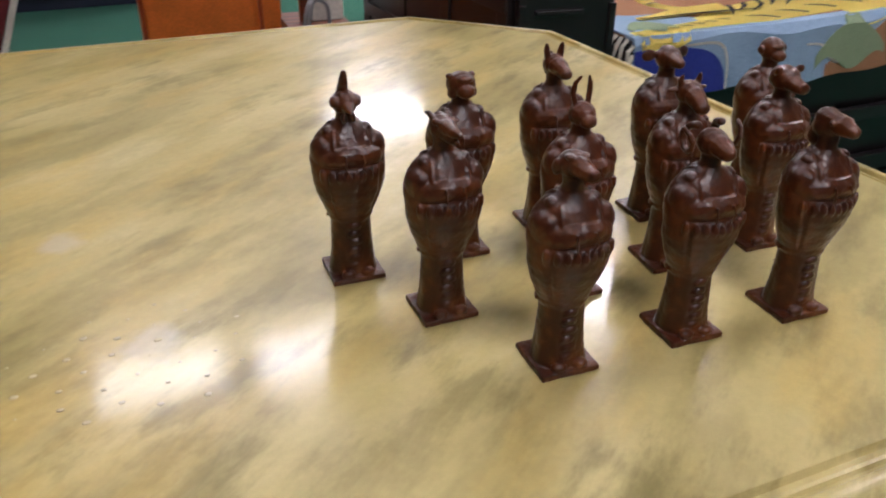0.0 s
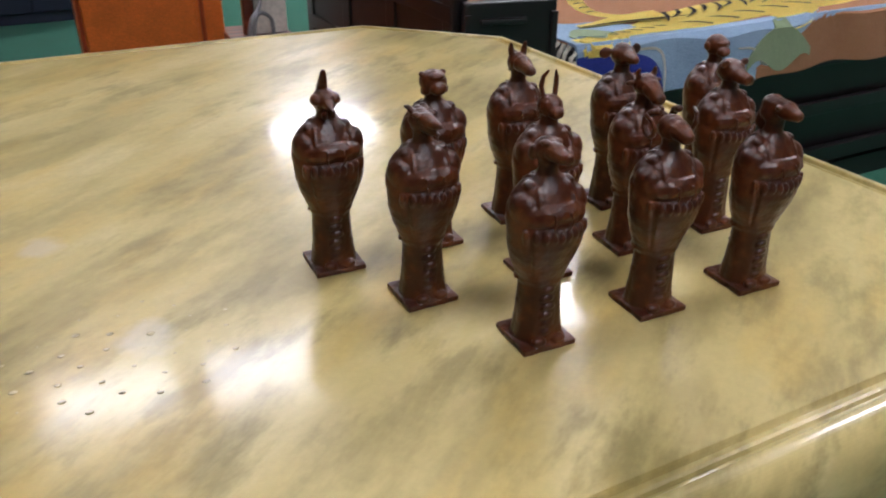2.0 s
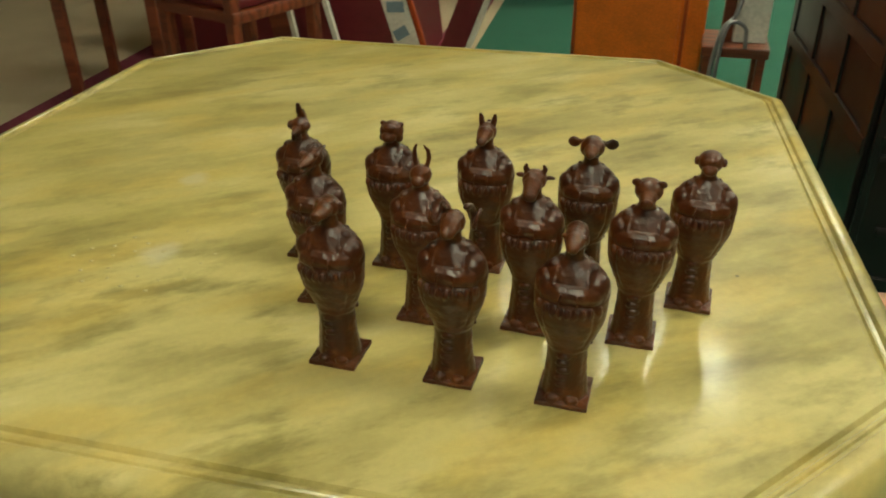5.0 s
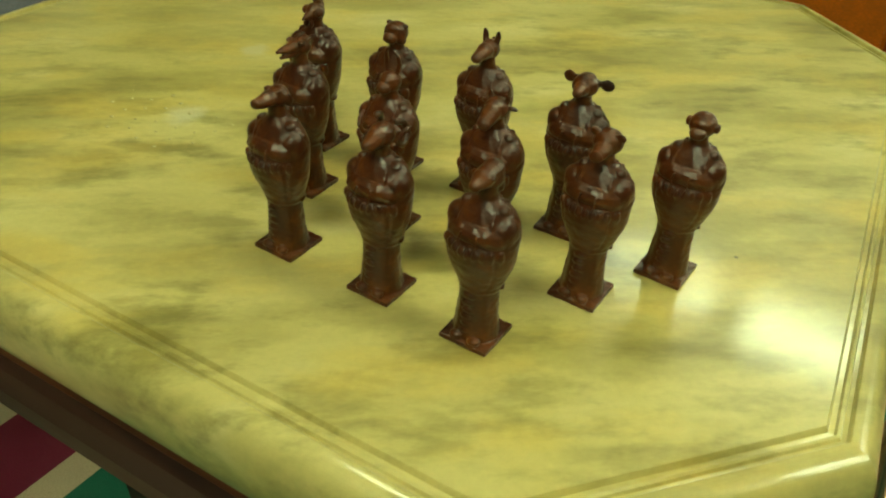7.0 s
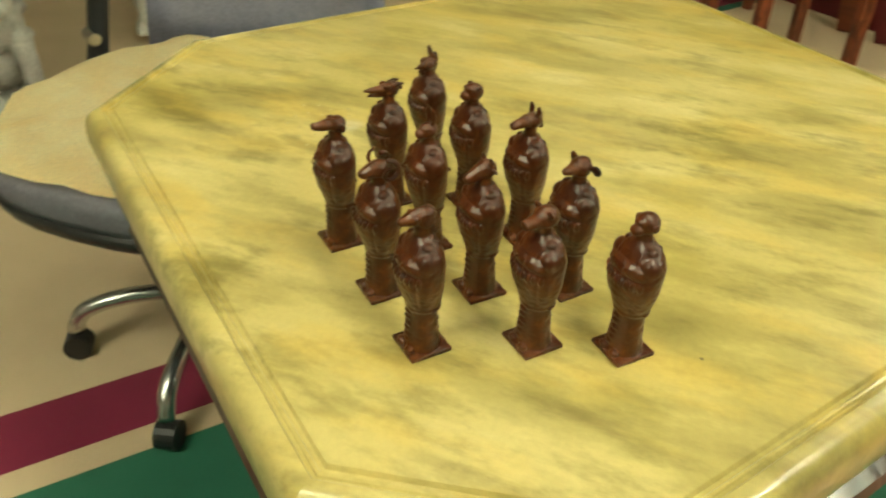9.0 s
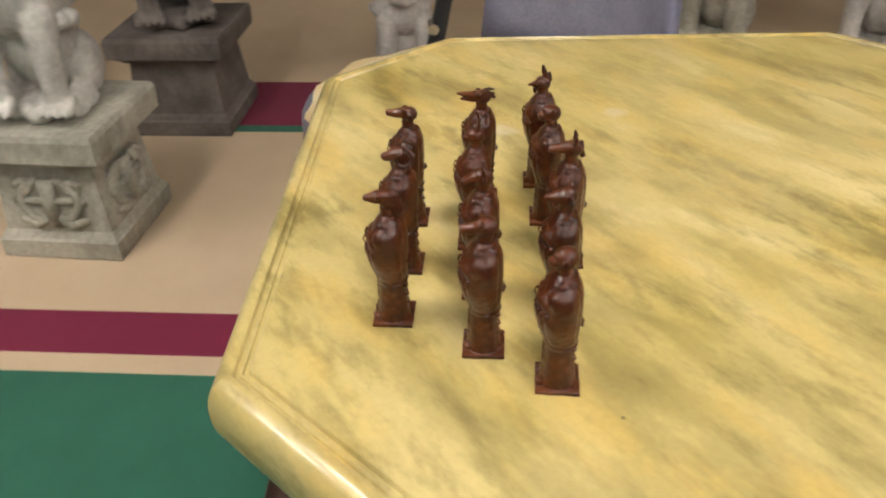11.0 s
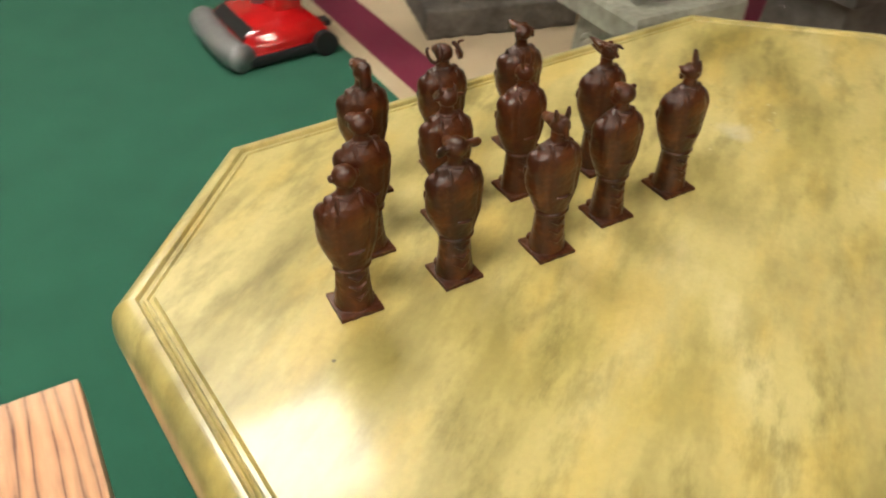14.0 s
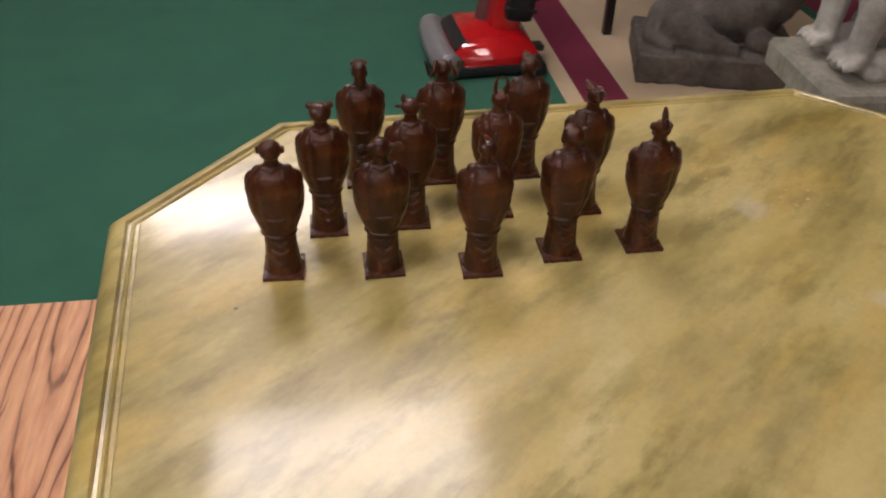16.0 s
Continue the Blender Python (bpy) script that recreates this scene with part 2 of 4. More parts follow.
PAPER = mottled("white_paper", [(0.3, (0.66, 0.62, 0.54)), (0.7, (0.84, 0.80, 0.72))], 12, (0.6, 0.8))
COVER_RED = plain("maroon_cover", (0.13, 0.012, 0.018), 0.4)
COVER_TAN = plain("tan_card", (0.36, 0.22, 0.12), 0.7)
COVER_GREY = plain("blue_grey_print", (0.22, 0.30, 0.36), 0.6)
COVER_BLUE = plain("blue_print", (0.03, 0.09, 0.42), 0.4)
WALLPAINT = mottled("cream_wall_paint", [(0.3, (0.56, 0.50, 0.42)), (0.7, (0.66, 0.60, 0.51))], 3, (0.8, 0.95))
CEILPAINT = mottled("ceiling_tile_white", [(0.3, (0.66, 0.64, 0.60)), (0.7, (0.76, 0.74, 0.70))], 6, (0.9, 1.0), grain=120, bump=0.5, depth=0.002)


# ---- building helpers ----
def mesh_of(name, bm, material, smooth=False):
    bmesh.ops.recalc_face_normals(bm, faces=bm.faces)
    me = bpy.data.meshes.new(name)
    bm.to_mesh(me)
    bm.free()
    me.materials.append(material)
    if smooth:
        me.shade_smooth()
    return me


def part(name, bm, material, parent=None, label="", smooth=False):
    ob = new(name, mesh_of(name, bm, material, smooth))
    if parent is not None:
        ob.parent = parent
    if label:
        ob["label"] = label
    return ob


def thing(name, label, category, m=None, group="", kind=""):
    ob = new(name)
    ob.empty_display_size = 0.05
    if m is not None:
        ob.matrix_basis = m
    return tagged(ob, label, category, group, kind)


def block(size, at=(0, 0, 0), bevel=0.0, turn=(0, 0, 0), seg=2, bm=None, taper=1.0):
    """A bevelled block of that size, its base centred at the place given."""
    one = bmesh.new()
    bmesh.ops.create_cube(one, size=1)
    for v in one.verts:
        k = taper if v.co.z > 0 else 1.0
        v.co = Vector((v.co.x * size[0] * k, v.co.y * size[1] * k, (v.co.z + 0.5) * size[2]))
    if bevel:
        bmesh.ops.bevel(one, geom=one.edges[:], offset=bevel, segments=seg, profile=0.6, affect="EDGES")
    one.transform(pose(*at, *turn))
    return joined(one, bm)


def joined(one, bm):
    if bm is None:
        return one
    me = bpy.data.meshes.new("tmp")
    one.to_mesh(me)
    one.free()
    bm.from_mesh(me)
    bpy.data.meshes.remove(me)
    return bm


def inset(poly, d):
    """The polygon, counter-clockwise, moved inwards by d."""
    out, n = [], len(poly)
    for i in range(n):
        p, a, b = Vector(poly[i]), Vector(poly[i - 1]), Vector(poly[(i + 1) % n])
        u, w = (p - a).normalized(), (b - p).normalized()
        n1, n2 = Vector((-u.y, u.x)), Vector((-w.y, w.x))
        k = (n1 + n2) / (1 + n1.dot(n2))
        out.append(p + k * d)
    return out


def rings(poly, profile, cap=True, bm=None):
    """A solid of stacked rings: each (inset, z) of the profile is one copy of the polygon."""
    bm = bm or bmesh.new()
    rows = [[bm.verts.new((*q, z)) for q in inset(poly, d)] for d, z in profile]
    n = len(poly)
    for a, b in zip(rows, rows[1:]):
        for i in range(n):
            bm.faces.new((a[i], a[(i + 1) % n], b[(i + 1) % n], b[i]))
    if cap:
        bm.faces.new(rows[0][::-1])
        bm.faces.new(rows[-1])
    return bm


def rod(points, radius, bm=None, n=10, flat=1.0):
    """A tube along points; radius may be one number or one a point."""
    bm = bm or bmesh.new()
    pts = [Vector(p) for p in points]
    rad = [radius] * len(pts) if isinstance(radius, (int, float)) else radius
    rows, side = [], None
    for i, p in enumerate(pts):
        d = (pts[min(i + 1, len(pts) - 1)] - pts[max(i - 1, 0)]).normalized()
        ref = Vector((0, 0, 1)) if abs(d.z) < 0.9 else Vector((0, 1, 0))
        u = d.cross(ref).normalized()
        if side and u.dot(side) < 0:
            u = -u
        side, w = u, d.cross(u).normalized()
        rows.append([bm.verts.new(p + (u * math.cos(k * math.tau / n) + w * math.sin(k * math.tau / n) * flat) * rad[i]) for k in range(n)])
    for a, b in zip(rows, rows[1:]):
        for k in range(n):
            bm.faces.new((a[k], a[(k + 1) % n], b[(k + 1) % n], b[k]))
    bm.faces.new(rows[0][::-1])
    bm.faces.new(rows[-1])
    return bm


def bow(points, steps=6):
    """A smooth run of points through the given ones."""
    p = [Vector(q) for q in points]
    p = [p[0] * 2 - p[1], *p, p[-1] * 2 - p[-2]]
    out = []
    for i in range(1, len(p) - 2):
        for s in range(steps):
            t = s / steps
            a, b, c, d = p[i - 1:i + 3]
            out.append(0.5 * ((2 * b) + (c - a) * t + (2 * a - 5 * b + 4 * c - d) * t * t + (3 * b - a - 3 * c + d) * t ** 3))
    return out + [p[-2]]


def ball_template(level):
    bm = bmesh.new()
    bmesh.ops.create_icosphere(bm, subdivisions=level, radius=1)
    v = np.array([q.co[:] for q in bm.verts])
    f = [[q.index for q in g.verts] for g in bm.faces]
    bm.free()
    return v, f


BALLS = {k: ball_template(k) for k in (1, 2, 3)}


class Clay:
    """Lumps of one modelled figure, fused into a single skin."""

    def __init__(self):
        self.v, self.f = [], []

    def ball(self, at, r, turn=(0, 0, 0), level=2):
        v, f = BALLS[level]
        m = np.array(Euler([radians(a) for a in turn]).to_matrix())
        q = (v * np.array(r if isinstance(r, (tuple, list)) else (r, r, r))) @ m.T + np.array(at)
        k = len(self.v)
        self.v += [tuple(p) for p in q]
        self.f += [[i + k for i in g] for g in f]

    def limb(self, points, radii, n=5):
        for (a, b), (r, s) in zip(zip(points, points[1:]), zip(radii, radii[1:])):
            for i in range(n + 1):
                t = i / n
                self.ball([p + (q - p) * t for p, q in zip(a, b)], r + (s - r) * t)

    def lathe(self, profile, n=56, fold=None):
        k = len(self.v)
        for z, w, d, yo in profile:
            for i in range(n):
                a = i * math.tau / n
                c, s = math.cos(a), math.sin(a)
                e = 1 + (fold(z, a) if fold else 0)
                self.v.append((c * w * e, s * d * e + yo, z))
        rows = len(profile)
        for r in range(rows - 1):
            for i in range(n):
                j = (i + 1) % n
                self.f.append([k + r * n + i, k + r * n + j, k + (r + 1) * n + j, k + (r + 1) * n + i])
        self.f.append([k + i for i in range(n)][::-1])
        self.f.append([k + (rows - 1) * n + i for i in range(n)])

    def slab(self, size, at, turn=(0, 0, 0)):
        k = len(self.v)
        m = pose(*at, *turn)
        for sx, sy, sz in ((-1, -1, -1), (1, -1, -1), (1, 1, -1), (-1, 1, -1), (-1, -1, 1), (1, -1, 1), (1, 1, 1), (-1, 1, 1)):
            self.v.append(tuple(m @ Vector((sx * size[0] / 2, sy * size[1] / 2, sz * size[2] / 2))))
        self.f += [[k + i for i in g] for g in ((3, 2, 1, 0), (4, 5, 6, 7), (0, 1, 5, 4), (1, 2, 6, 5), (2, 3, 7, 6), (3, 0, 4, 7))]

    def set(self, name, material, voxel, rough=0.0, grain=0.01, smooth=2):
        me = bpy.data.meshes.new(name)
        me.from_pydata(self.v, [], self.f)
        me.materials.append(material)
        ob = new(name, me)
        r = ob.modifiers.new("fuse", "REMESH")
        r.mode, r.voxel_size, r.use_smooth_shade = "VOXEL", voxel, True
        if smooth:
            s = ob.modifiers.new("soften", "SMOOTH")
            s.factor, s.iterations = 0.5, smooth
        if rough:
            t = bpy.data.textures.new(name, "CLOUDS")
            t.noise_scale = grain
            d = ob.modifiers.new("tooling", "DISPLACE")
            d.texture, d.strength, d.mid_level, d.texture_coords = t, rough, 0.5, "LOCAL"
        return ob


# ---- the room ----
def carpet_strip(name, x0, x1, z, material, label):
    bm = bmesh.new()
    cuts = [(-5.5, 0.0), (0.6, 0.0), (1.6, -0.05), (6.9, -0.48)]
    rows = [[bm.verts.new((x if abs(x) > 4 else x + dx, y, zz)) for x, zz in ((x0, z - 0.03), (x1, z - 0.03), (x1, z), (x0, z))] for y, dx in cuts]
    for p, q in zip(rows, rows[1:]):
        for i in range(4):
            k = (i + 1) % 4
            bm.faces.new((p[i], p[k], q[k], q[i]))
    bm.faces.new(rows[0][::-1])
    bm.faces.new(rows[-1])
    return tagged(part(name, bm, material, None), label, "carpet", kind="structure")


tagged(part("floor", block((9.4, 12.4, 0.1), (0, 0.7, -0.104)), GREEN), "dark green fitted carpet of the shop", "floor", kind="structure")
carpet_strip("carpet_green_field", -0.64, 4.7, 0.0, GREEN, "dark green carpet field, slightly trodden")
carpet_strip("carpet_beige_line", -0.70, -0.64, 0.0, BEIGE, "narrow beige line in the carpet border")
carpet_strip("carpet_red_band", -0.85, -0.70, 0.0, RED, "burgundy band in the carpet border")
carpet_strip("carpet_beige_field", -1.82, -0.85, 0.0, BEIGE, "broad beige carpet walkway with small stains")
carpet_strip("carpet_green_line", -1.87, -1.82, 0.0, GREEN, "dark green line beyond the beige carpet")
carpet_strip("carpet_red_field", -2.25, -1.87, 0.0, RED, "burgundy carpet beyond the beige walkway")
carpet_strip("carpet_far_beige", -4.7, -2.25, 0.0, BEIGE, "beige carpet along the far wall")
for name, size, at in (("wall_north", (9.4, 0.1, 2.7), (0, 6.95, 0)), ("wall_south", (9.4, 0.1, 2.7), (0, -5.55, 0)),
                       ("wall_east", (0.1, 12.4, 2.7), (4.75, 0.7, 0)), ("wall_west", (0.1, 12.4, 2.7), (-4.75, 0.7, 0))):
    tagged(part(name, block(size, at), WALLPAINT), "plain cream painted wall of the shop", "wall", kind="structure")
tagged(part("ceiling", block((9.4, 12.4, 0.08), (0, 0.7, CEILING_Z + 0.06)), CEILPAINT), "white suspended ceiling of the shop", "ceiling", kind="structure")



def glowing(strength):
    m, nt, b = surface("lit_diffuser", 0.6, base=(0.8, 0.8, 0.8))
    b.inputs["Emission Color"].default_value = (1.0, 0.90, 0.74, 1)
    b.inputs["Emission Strength"].default_value = strength
    return m


TRIM = plain("white_enamel", (0.72, 0.71, 0.68), 0.4)


def ceiling_light(x, y, w, d, strength):
    t = thing("ceiling_light", "lit rectangular fluorescent ceiling troffer, three of nine added as unseen fill", "ceiling light", pose(x, y, CEILING_Z), "ceiling troffers")
    part("diffuser", block((w, d, 0.012), (0, 0, 0.02), 0.002), glowing(strength), t, "glowing prismatic diffuser")
    f = block((w + 0.08, 0.04, 0.06), (0, d / 2 + 0.02, 0), 0.004)
    block((w + 0.08, 0.04, 0.06), (0, -d / 2 - 0.02, 0), 0.004, bm=f)
    block((0.04, d, 0.06), (w / 2 + 0.02, 0, 0), 0.004, bm=f)
    block((0.04, d, 0.06), (-w / 2 - 0.02, 0, 0), 0.004, bm=f)
    part("frame", f, TRIM, t)


for spot in TROFFERS:
    ceiling_light(*spot)

# ---- the octagonal table ----
TOP_Z = 0.76
OCTAGON = [(0.162, -0.136), (0.306, 0.039), (0.253, 0.620), (0.097, 0.757), (-0.484, 0.740), (-0.630, 0.574), (-0.606, -0.002), (-0.440, -0.163)]


def octagonal_table():
    t = thing("octagonal_table", "octagonal table with polished yellow-green marble top and dark wooden legs", "table")
    prof = []
    for k in range(40):
        a = math.pi * (k / 40 - 0.5)
        prof.append((0.0195 - 0.0205 * math.cos(a) ** 0.8, 0.726 + math.copysign(0.034 * abs(math.sin(a)) ** 0.85, a)))
    prof += [
            (0.0195, 0.76), (0.0204, 0.7590), (0.0214, 0.7566), (0.0238, 0.7562), (0.0250, 0.7580), (0.0268, 0.7584), (0.0280, 0.7566), (0.0310, 0.7564), (0.0322, 0.7588), (0.0330, 0.76), (0.037, 0.76)]
    part("tabletop", rings(OCTAGON, prof), MARBLE, t, "polished yellow-green veined marble slab with grooved border")
    part("apron", rings(OCTAGON, [(0.045, 0.608), (0.042, 0.612), (0.040, 0.678), (0.030, 0.689), (0.028, 0.6925)]), APRON, t, "reddish brown wooden apron")
    part("moulding", rings(OCTAGON, [(0.036, 0.584), (0.024, 0.587), (0.016, 0.596), (0.020, 0.606), (0.032, 0.612), (0.046, 0.614)]), DARKWOOD, t, "dark glossy moulding under the apron")
    inner = inset(OCTAGON, 0.17)
    for i in (0, 2, 4, 6):
        a, b = inner[i], inner[(i + 1) % 8]
        c = (a + b) / 2
        turn = math.degrees(math.atan2(b.y - a.y, b.x - a.x))
        leg = rings([(-0.05, -0.03), (0.05, -0.03), (0.05, 0.03), (-0.05, 0.03)], [(0.004, 0.0), (-0.004, 0.006), (-0.006, 0.05), (0.004, 0.07), (0.010, 0.12), (0.006, 0.42), (-0.002, 0.52), (-0.004, 0.69)])
        leg.transform(pose(c.x, c.y, 0, 0, 0, turn))
        part("leg", leg, DARKWOOD, t)
    return t


octagonal_table()


# ---- twelve robed figurines ----
def robe(c):
    """Plate, skirt with belt, forearms crossed in wide sleeves over a gathered gown, open vest and collar."""
    c.slab((0.0325, 0.0325, 0.0032), (0, 0, 0.0016))

    def fold(z, a):
        front = max(0.0, -math.sin(a))
        back = max(0.0, math.sin(a))
        side = abs(math.cos(a))
        k = 0.0
        if z < 0.037:
            k += 0.014 * math.cos(a * 9 + 0.6) * min(1.0, (0.040 - z) / 0.02)
        # hollow chest above the arms and hollow under them
        k += 0.09 * front * math.exp(-((z - 0.0855) / 0.0050) ** 2)
        k -= 0.02 * front ** 0.5 * math.exp(-((z - 0.0690) / 0.0014) ** 2)
        if z > 0.041:
            # sleeves hang apart from the back panel
            k -= 0.050 * back * math.exp(-((side - 0.58) / 0.09) ** 2) * min(1.0, (z - 0.041) / 0.008)
            k += 0.030 * back * math.exp(-((side - 0.72) / 0.12) ** 2)
            if z < 0.068:
                k -= 0.085 * front * math.exp(-((side - 0.74) / 0.045) ** 2)
        return k

    shape = [(0.001, 0.0136, 0.0128, 0), (0.006, 0.0133, 0.0124, 0), (0.014, 0.0124, 0.0114, 0), (0.024, 0.0116, 0.0106, 0), (0.032, 0.0113, 0.0103, 0), (0.0362, 0.0113, 0.0103, 0),
             (0.0374, 0.0119, 0.0107, 0), (0.0390, 0.0126, 0.0113, 0), (0.0405, 0.0128, 0.0113, 0), (0.044, 0.0143, 0.0121, -0.0002), (0.050, 0.0167, 0.0134, -0.0008),
             (0.056, 0.0188, 0.0147, -0.0016), (0.061, 0.0198, 0.0153, -0.0020), (0.0650, 0.0200, 0.0155, -0.0021), (0.0675, 0.0203, 0.0154, -0.0020), (0.0690, 0.0204, 0.0150, -0.0017), (0.0705, 0.0204, 0.0145, -0.0012), (0.0735, 0.0205, 0.0138, -0.0004), (0.077, 0.0204, 0.0134, 0.0),
             (0.0800, 0.0198, 0.0127, 0.0004), (0.0825, 0.0190, 0.0121, 0.0007), (0.085, 0.0179, 0.0114, 0.001), (0.0882, 0.0155, 0.0101, 0.001), (0.0910, 0.0123, 0.0086, 0.0008), (0.0932, 0.0088, 0.0068, 0.0006), (0.0952, 0.0056, 0.0052, 0.0002), (0.098, 0.0049, 0.0050, 0.0), (0.102, 0.0050, 0.0050, 0.0)]
    c.lathe(shape, 128, fold)
    # thin belt round the back of the knees, and the seam of the panel above it
    turns = [math.pi * k / 22 for k in range(1, 22)]
    c.limb([(0.0128 * math.cos(a), 0.0116 * math.sin(a), 0.0388 - 0.0008 * math.sin(a)) for a in turns], [0.0010] * len(turns), 2)
    c.limb([(-0.0058, 0.0139, 0.0556), (0, 0.0146, 0.0550), (0.0058, 0.0139, 0.0556)], [0.0007, 0.0010, 0.0007], 6)
    # swags on the back of the skirt
    for k, z in enumerate((0.030, 0.022, 0.014)):
        c.limb([(-0.0062, 0.0098, z + 0.003), (0, 0.0112 + 0.0004 * k, z), (0.0062, 0.0098, z + 0.003)], [0.0006, 0.0011, 0.0006], 6)
    for s in (-1, 1):
        # upper arm, forearm laid across the front, cuff
        c.ball((s * 0.0128, -0.0020, 0.0800), (0.0078, 0.0082, 0.0088), (0, 0, s * 20), 3)
        c.limb([(s * 0.0140, -0.0030, 0.0762), (s * 0.0106, -0.0070, 0.0766), (s * 0.0060, -0.0094, 0.0772), (s * 0.0008, -0.0100, 0.0776)], [0.0060, 0.0068, 0.0068, 0.0066], 6)
        c.limb([(s * 0.0046, -0.0168, 0.0798), (s * 0.0052, -0.0182, 0.0758), (s * 0.0042, -0.0168, 0.0720)], [0.0006, 0.0008, 0.0006], 4)
        # vest edges, shoulder tab
        c.limb([(s * 0.0062, 0.0010, 0.0945), (s * 0.0082, -0.0052, 0.0905), (s * 0.0092, -0.0094, 0.0850), (s * 0.0096, -0.0116, 0.0800)], [0.0008, 0.0012, 0.0013, 0.0008], 6)
        c.ball((s * 0.0108, -0.0012, 0.0912), (0.0032, 0.0036, 0.0020), (0, s * 28, 0))
        # short lapel bars behind the neck
        c.limb([(s * 0.0072, 0.0030, 0.0936), (s * 0.0080, 0.0072, 0.0908), (s * 0.0084, 0.0096, 0.0872)], [0.0012, 0.0015, 0.0009])
        c.ball((s * 0.0056, -0.0124, 0.0052), (0.0042, 0.0032, 0.0026))
    c.limb([(-0.0052, 0.0050, 0.0938), (0, 0.0078, 0.0926), (0.0052, 0.0050, 0.0938)], [0.0012, 0.0014, 0.0012], 6)
    # sash falling in ripples down the front of the skirt
    for i in range(6):
        c.ball((-0.0012 + 0.0007 * (i % 2), -0.0100 - 0.00012 * (6 - i) - 0.0004 * (i == 0), 0.009 + i * 0.0050), (0.0040, 0.0013, 0.0027), (18, 0, 0))
    # gathers of the gown under the forearms: knobs at the top, soft ridges below
    for k in range(9):
        x = (k - 4) * 0.0041
        line = []
        for z, w, d, f in ((0.0694, 0.0212, 0.0174, 1.0), (0.0668, 0.0210, 0.0172, 0.98), (0.0600, 0.0195, 0.0155, 0.90), (0.0480, 0.0160, 0.0131, 0.74)):
            e = min(0.97, abs(x * f) / w)
            line.append((x * f, -d * (1 - e * e) ** 0.5 + 0.0006, z + 0.0012 * abs(k - 4) / 4))
        c.limb(line, [0.0014, 0.0021, 0.0015, 0.0006], 6)


def head_rooster(c):
    c.ball((0, 0, 0.1065), (0.0052, 0.0060, 0.0062))
    for s in (-1, 1):
        c.ball((s * 0.0040, -0.0015, 0.1075), (0.0026, 0.0034, 0.0030))
    c.limb([(0, -0.004, 0.1062), (0, -0.0105, 0.1048)], [0.0030, 0.0008])
    c.limb([(0, 0.0030, 0.1100), (0, 0.0006, 0.1155), (0, -0.0006, 0.1205)], [0.0024, 0.0021, 0.0012])
    c.limb([(0, 0.0042, 0.1095), (0, 0.0046, 0.1150)], [0.0024, 0.0010])
    for s in (-1, 1):
        c.ball((s * 0.0018, -0.0058, 0.1010), (0.0013, 0.0016, 0.0026))


def head_tiger(c):
    c.ball((0, 0.0, 0.1075), (0.0064, 0.0064, 0.0064), level=3)
    c.ball((0, -0.0055, 0.1055), (0.0042, 0.0040, 0.0036))
    c.ball((0, -0.0036, 0.1112), (0.0040, 0.0036, 0.0020))
    for s in (-1, 1):
        c.ball((s * 0.0050, 0.0008, 0.1118), (0.0016, 0.0016, 0.0015))
        c.ball((s * 0.0044, -0.0016, 0.1040), (0.0022, 0.0030, 0.0028))


def head_horse(c):
    c.ball((0, 0.001, 0.1080), (0.0052, 0.0062, 0.0060))
    c.limb([(0, -0.003, 0.1086), (0, -0.0085, 0.1076), (0, -0.0118, 0.1068)], [0.0046, 0.0034, 0.0029])
    for s in (-1, 1):
        c.limb([(s * 0.0030, 0.0018, 0.1125), (s * 0.0036, 0.0022, 0.1155), (s * 0.0038, 0.0018, 0.1186)], [0.0016, 0.0016, 0.0009])
    c.limb([(0, 0.0055, 0.1125), (0, 0.0070, 0.1030)], [0.0016, 0.0018])


def head_mouse(c):
    c.ball((0, 0.0, 0.1078), (0.0062, 0.0064, 0.0062), level=3)
    c.limb([(0, -0.004, 0.1080), (0, -0.0098, 0.1072)], [0.0042, 0.0024])
    c.ball((0, 0.0006, 0.1120), (0.0042, 0.0048, 0.0026))
    for s in (-1, 1):
        c.limb([(s * 0.0046, 0.0020, 0.1100), (s * 0.0072, 0.0024, 0.1098)], [0.0018, 0.0014])
        c.ball((s * 0.0092, 0.0026, 0.1094), (0.0036, 0.0012, 0.0034), (0, s * 14, s * 12))


def head_monkey(c):
    c.ball((0, 0.0006, 0.1078), (0.0060, 0.0062, 0.0066), level=3)
    c.ball((0, -0.0052, 0.1052), (0.0038, 0.0036, 0.0032))
    c.ball((0, -0.0034, 0.1100), (0.0036, 0.0030, 0.0018))
    for s in (-1, 1):
        c.ball((s * 0.0064, 0.0004, 0.1078), (0.0013, 0.0022, 0.0026))


def head_dragon(c):
    c.ball((0, 0.0012, 0.1076), (0.0052, 0.0060, 0.0056))
    c.limb([(0, -0.0035, 0.1092), (0, -0.0110, 0.1098), (0, -0.0165, 0.1104)], [0.0036, 0.0024, 0.0011])
    c.limb([(0, -0.0035, 0.1062), (0, -0.0100, 0.1058), (0, -0.0142, 0.1062)], [0.0030, 0.0018, 0.0009])
    for s in (-1, 1):
        c.limb([(s * 0.0028, 0.0010, 0.1112), (s * 0.0034, 0.0055, 0.1126), (s * 0.0034, 0.0086, 0.1120)], [0.0014, 0.0012, 0.0008])
        c.ball((s * 0.0036, -0.0024, 0.1116), (0.0016, 0.0022, 0.0014))
    c.limb([(0, 0.004, 0.1112), (0, 0.0088, 0.1074)], [0.0022, 0.0014])


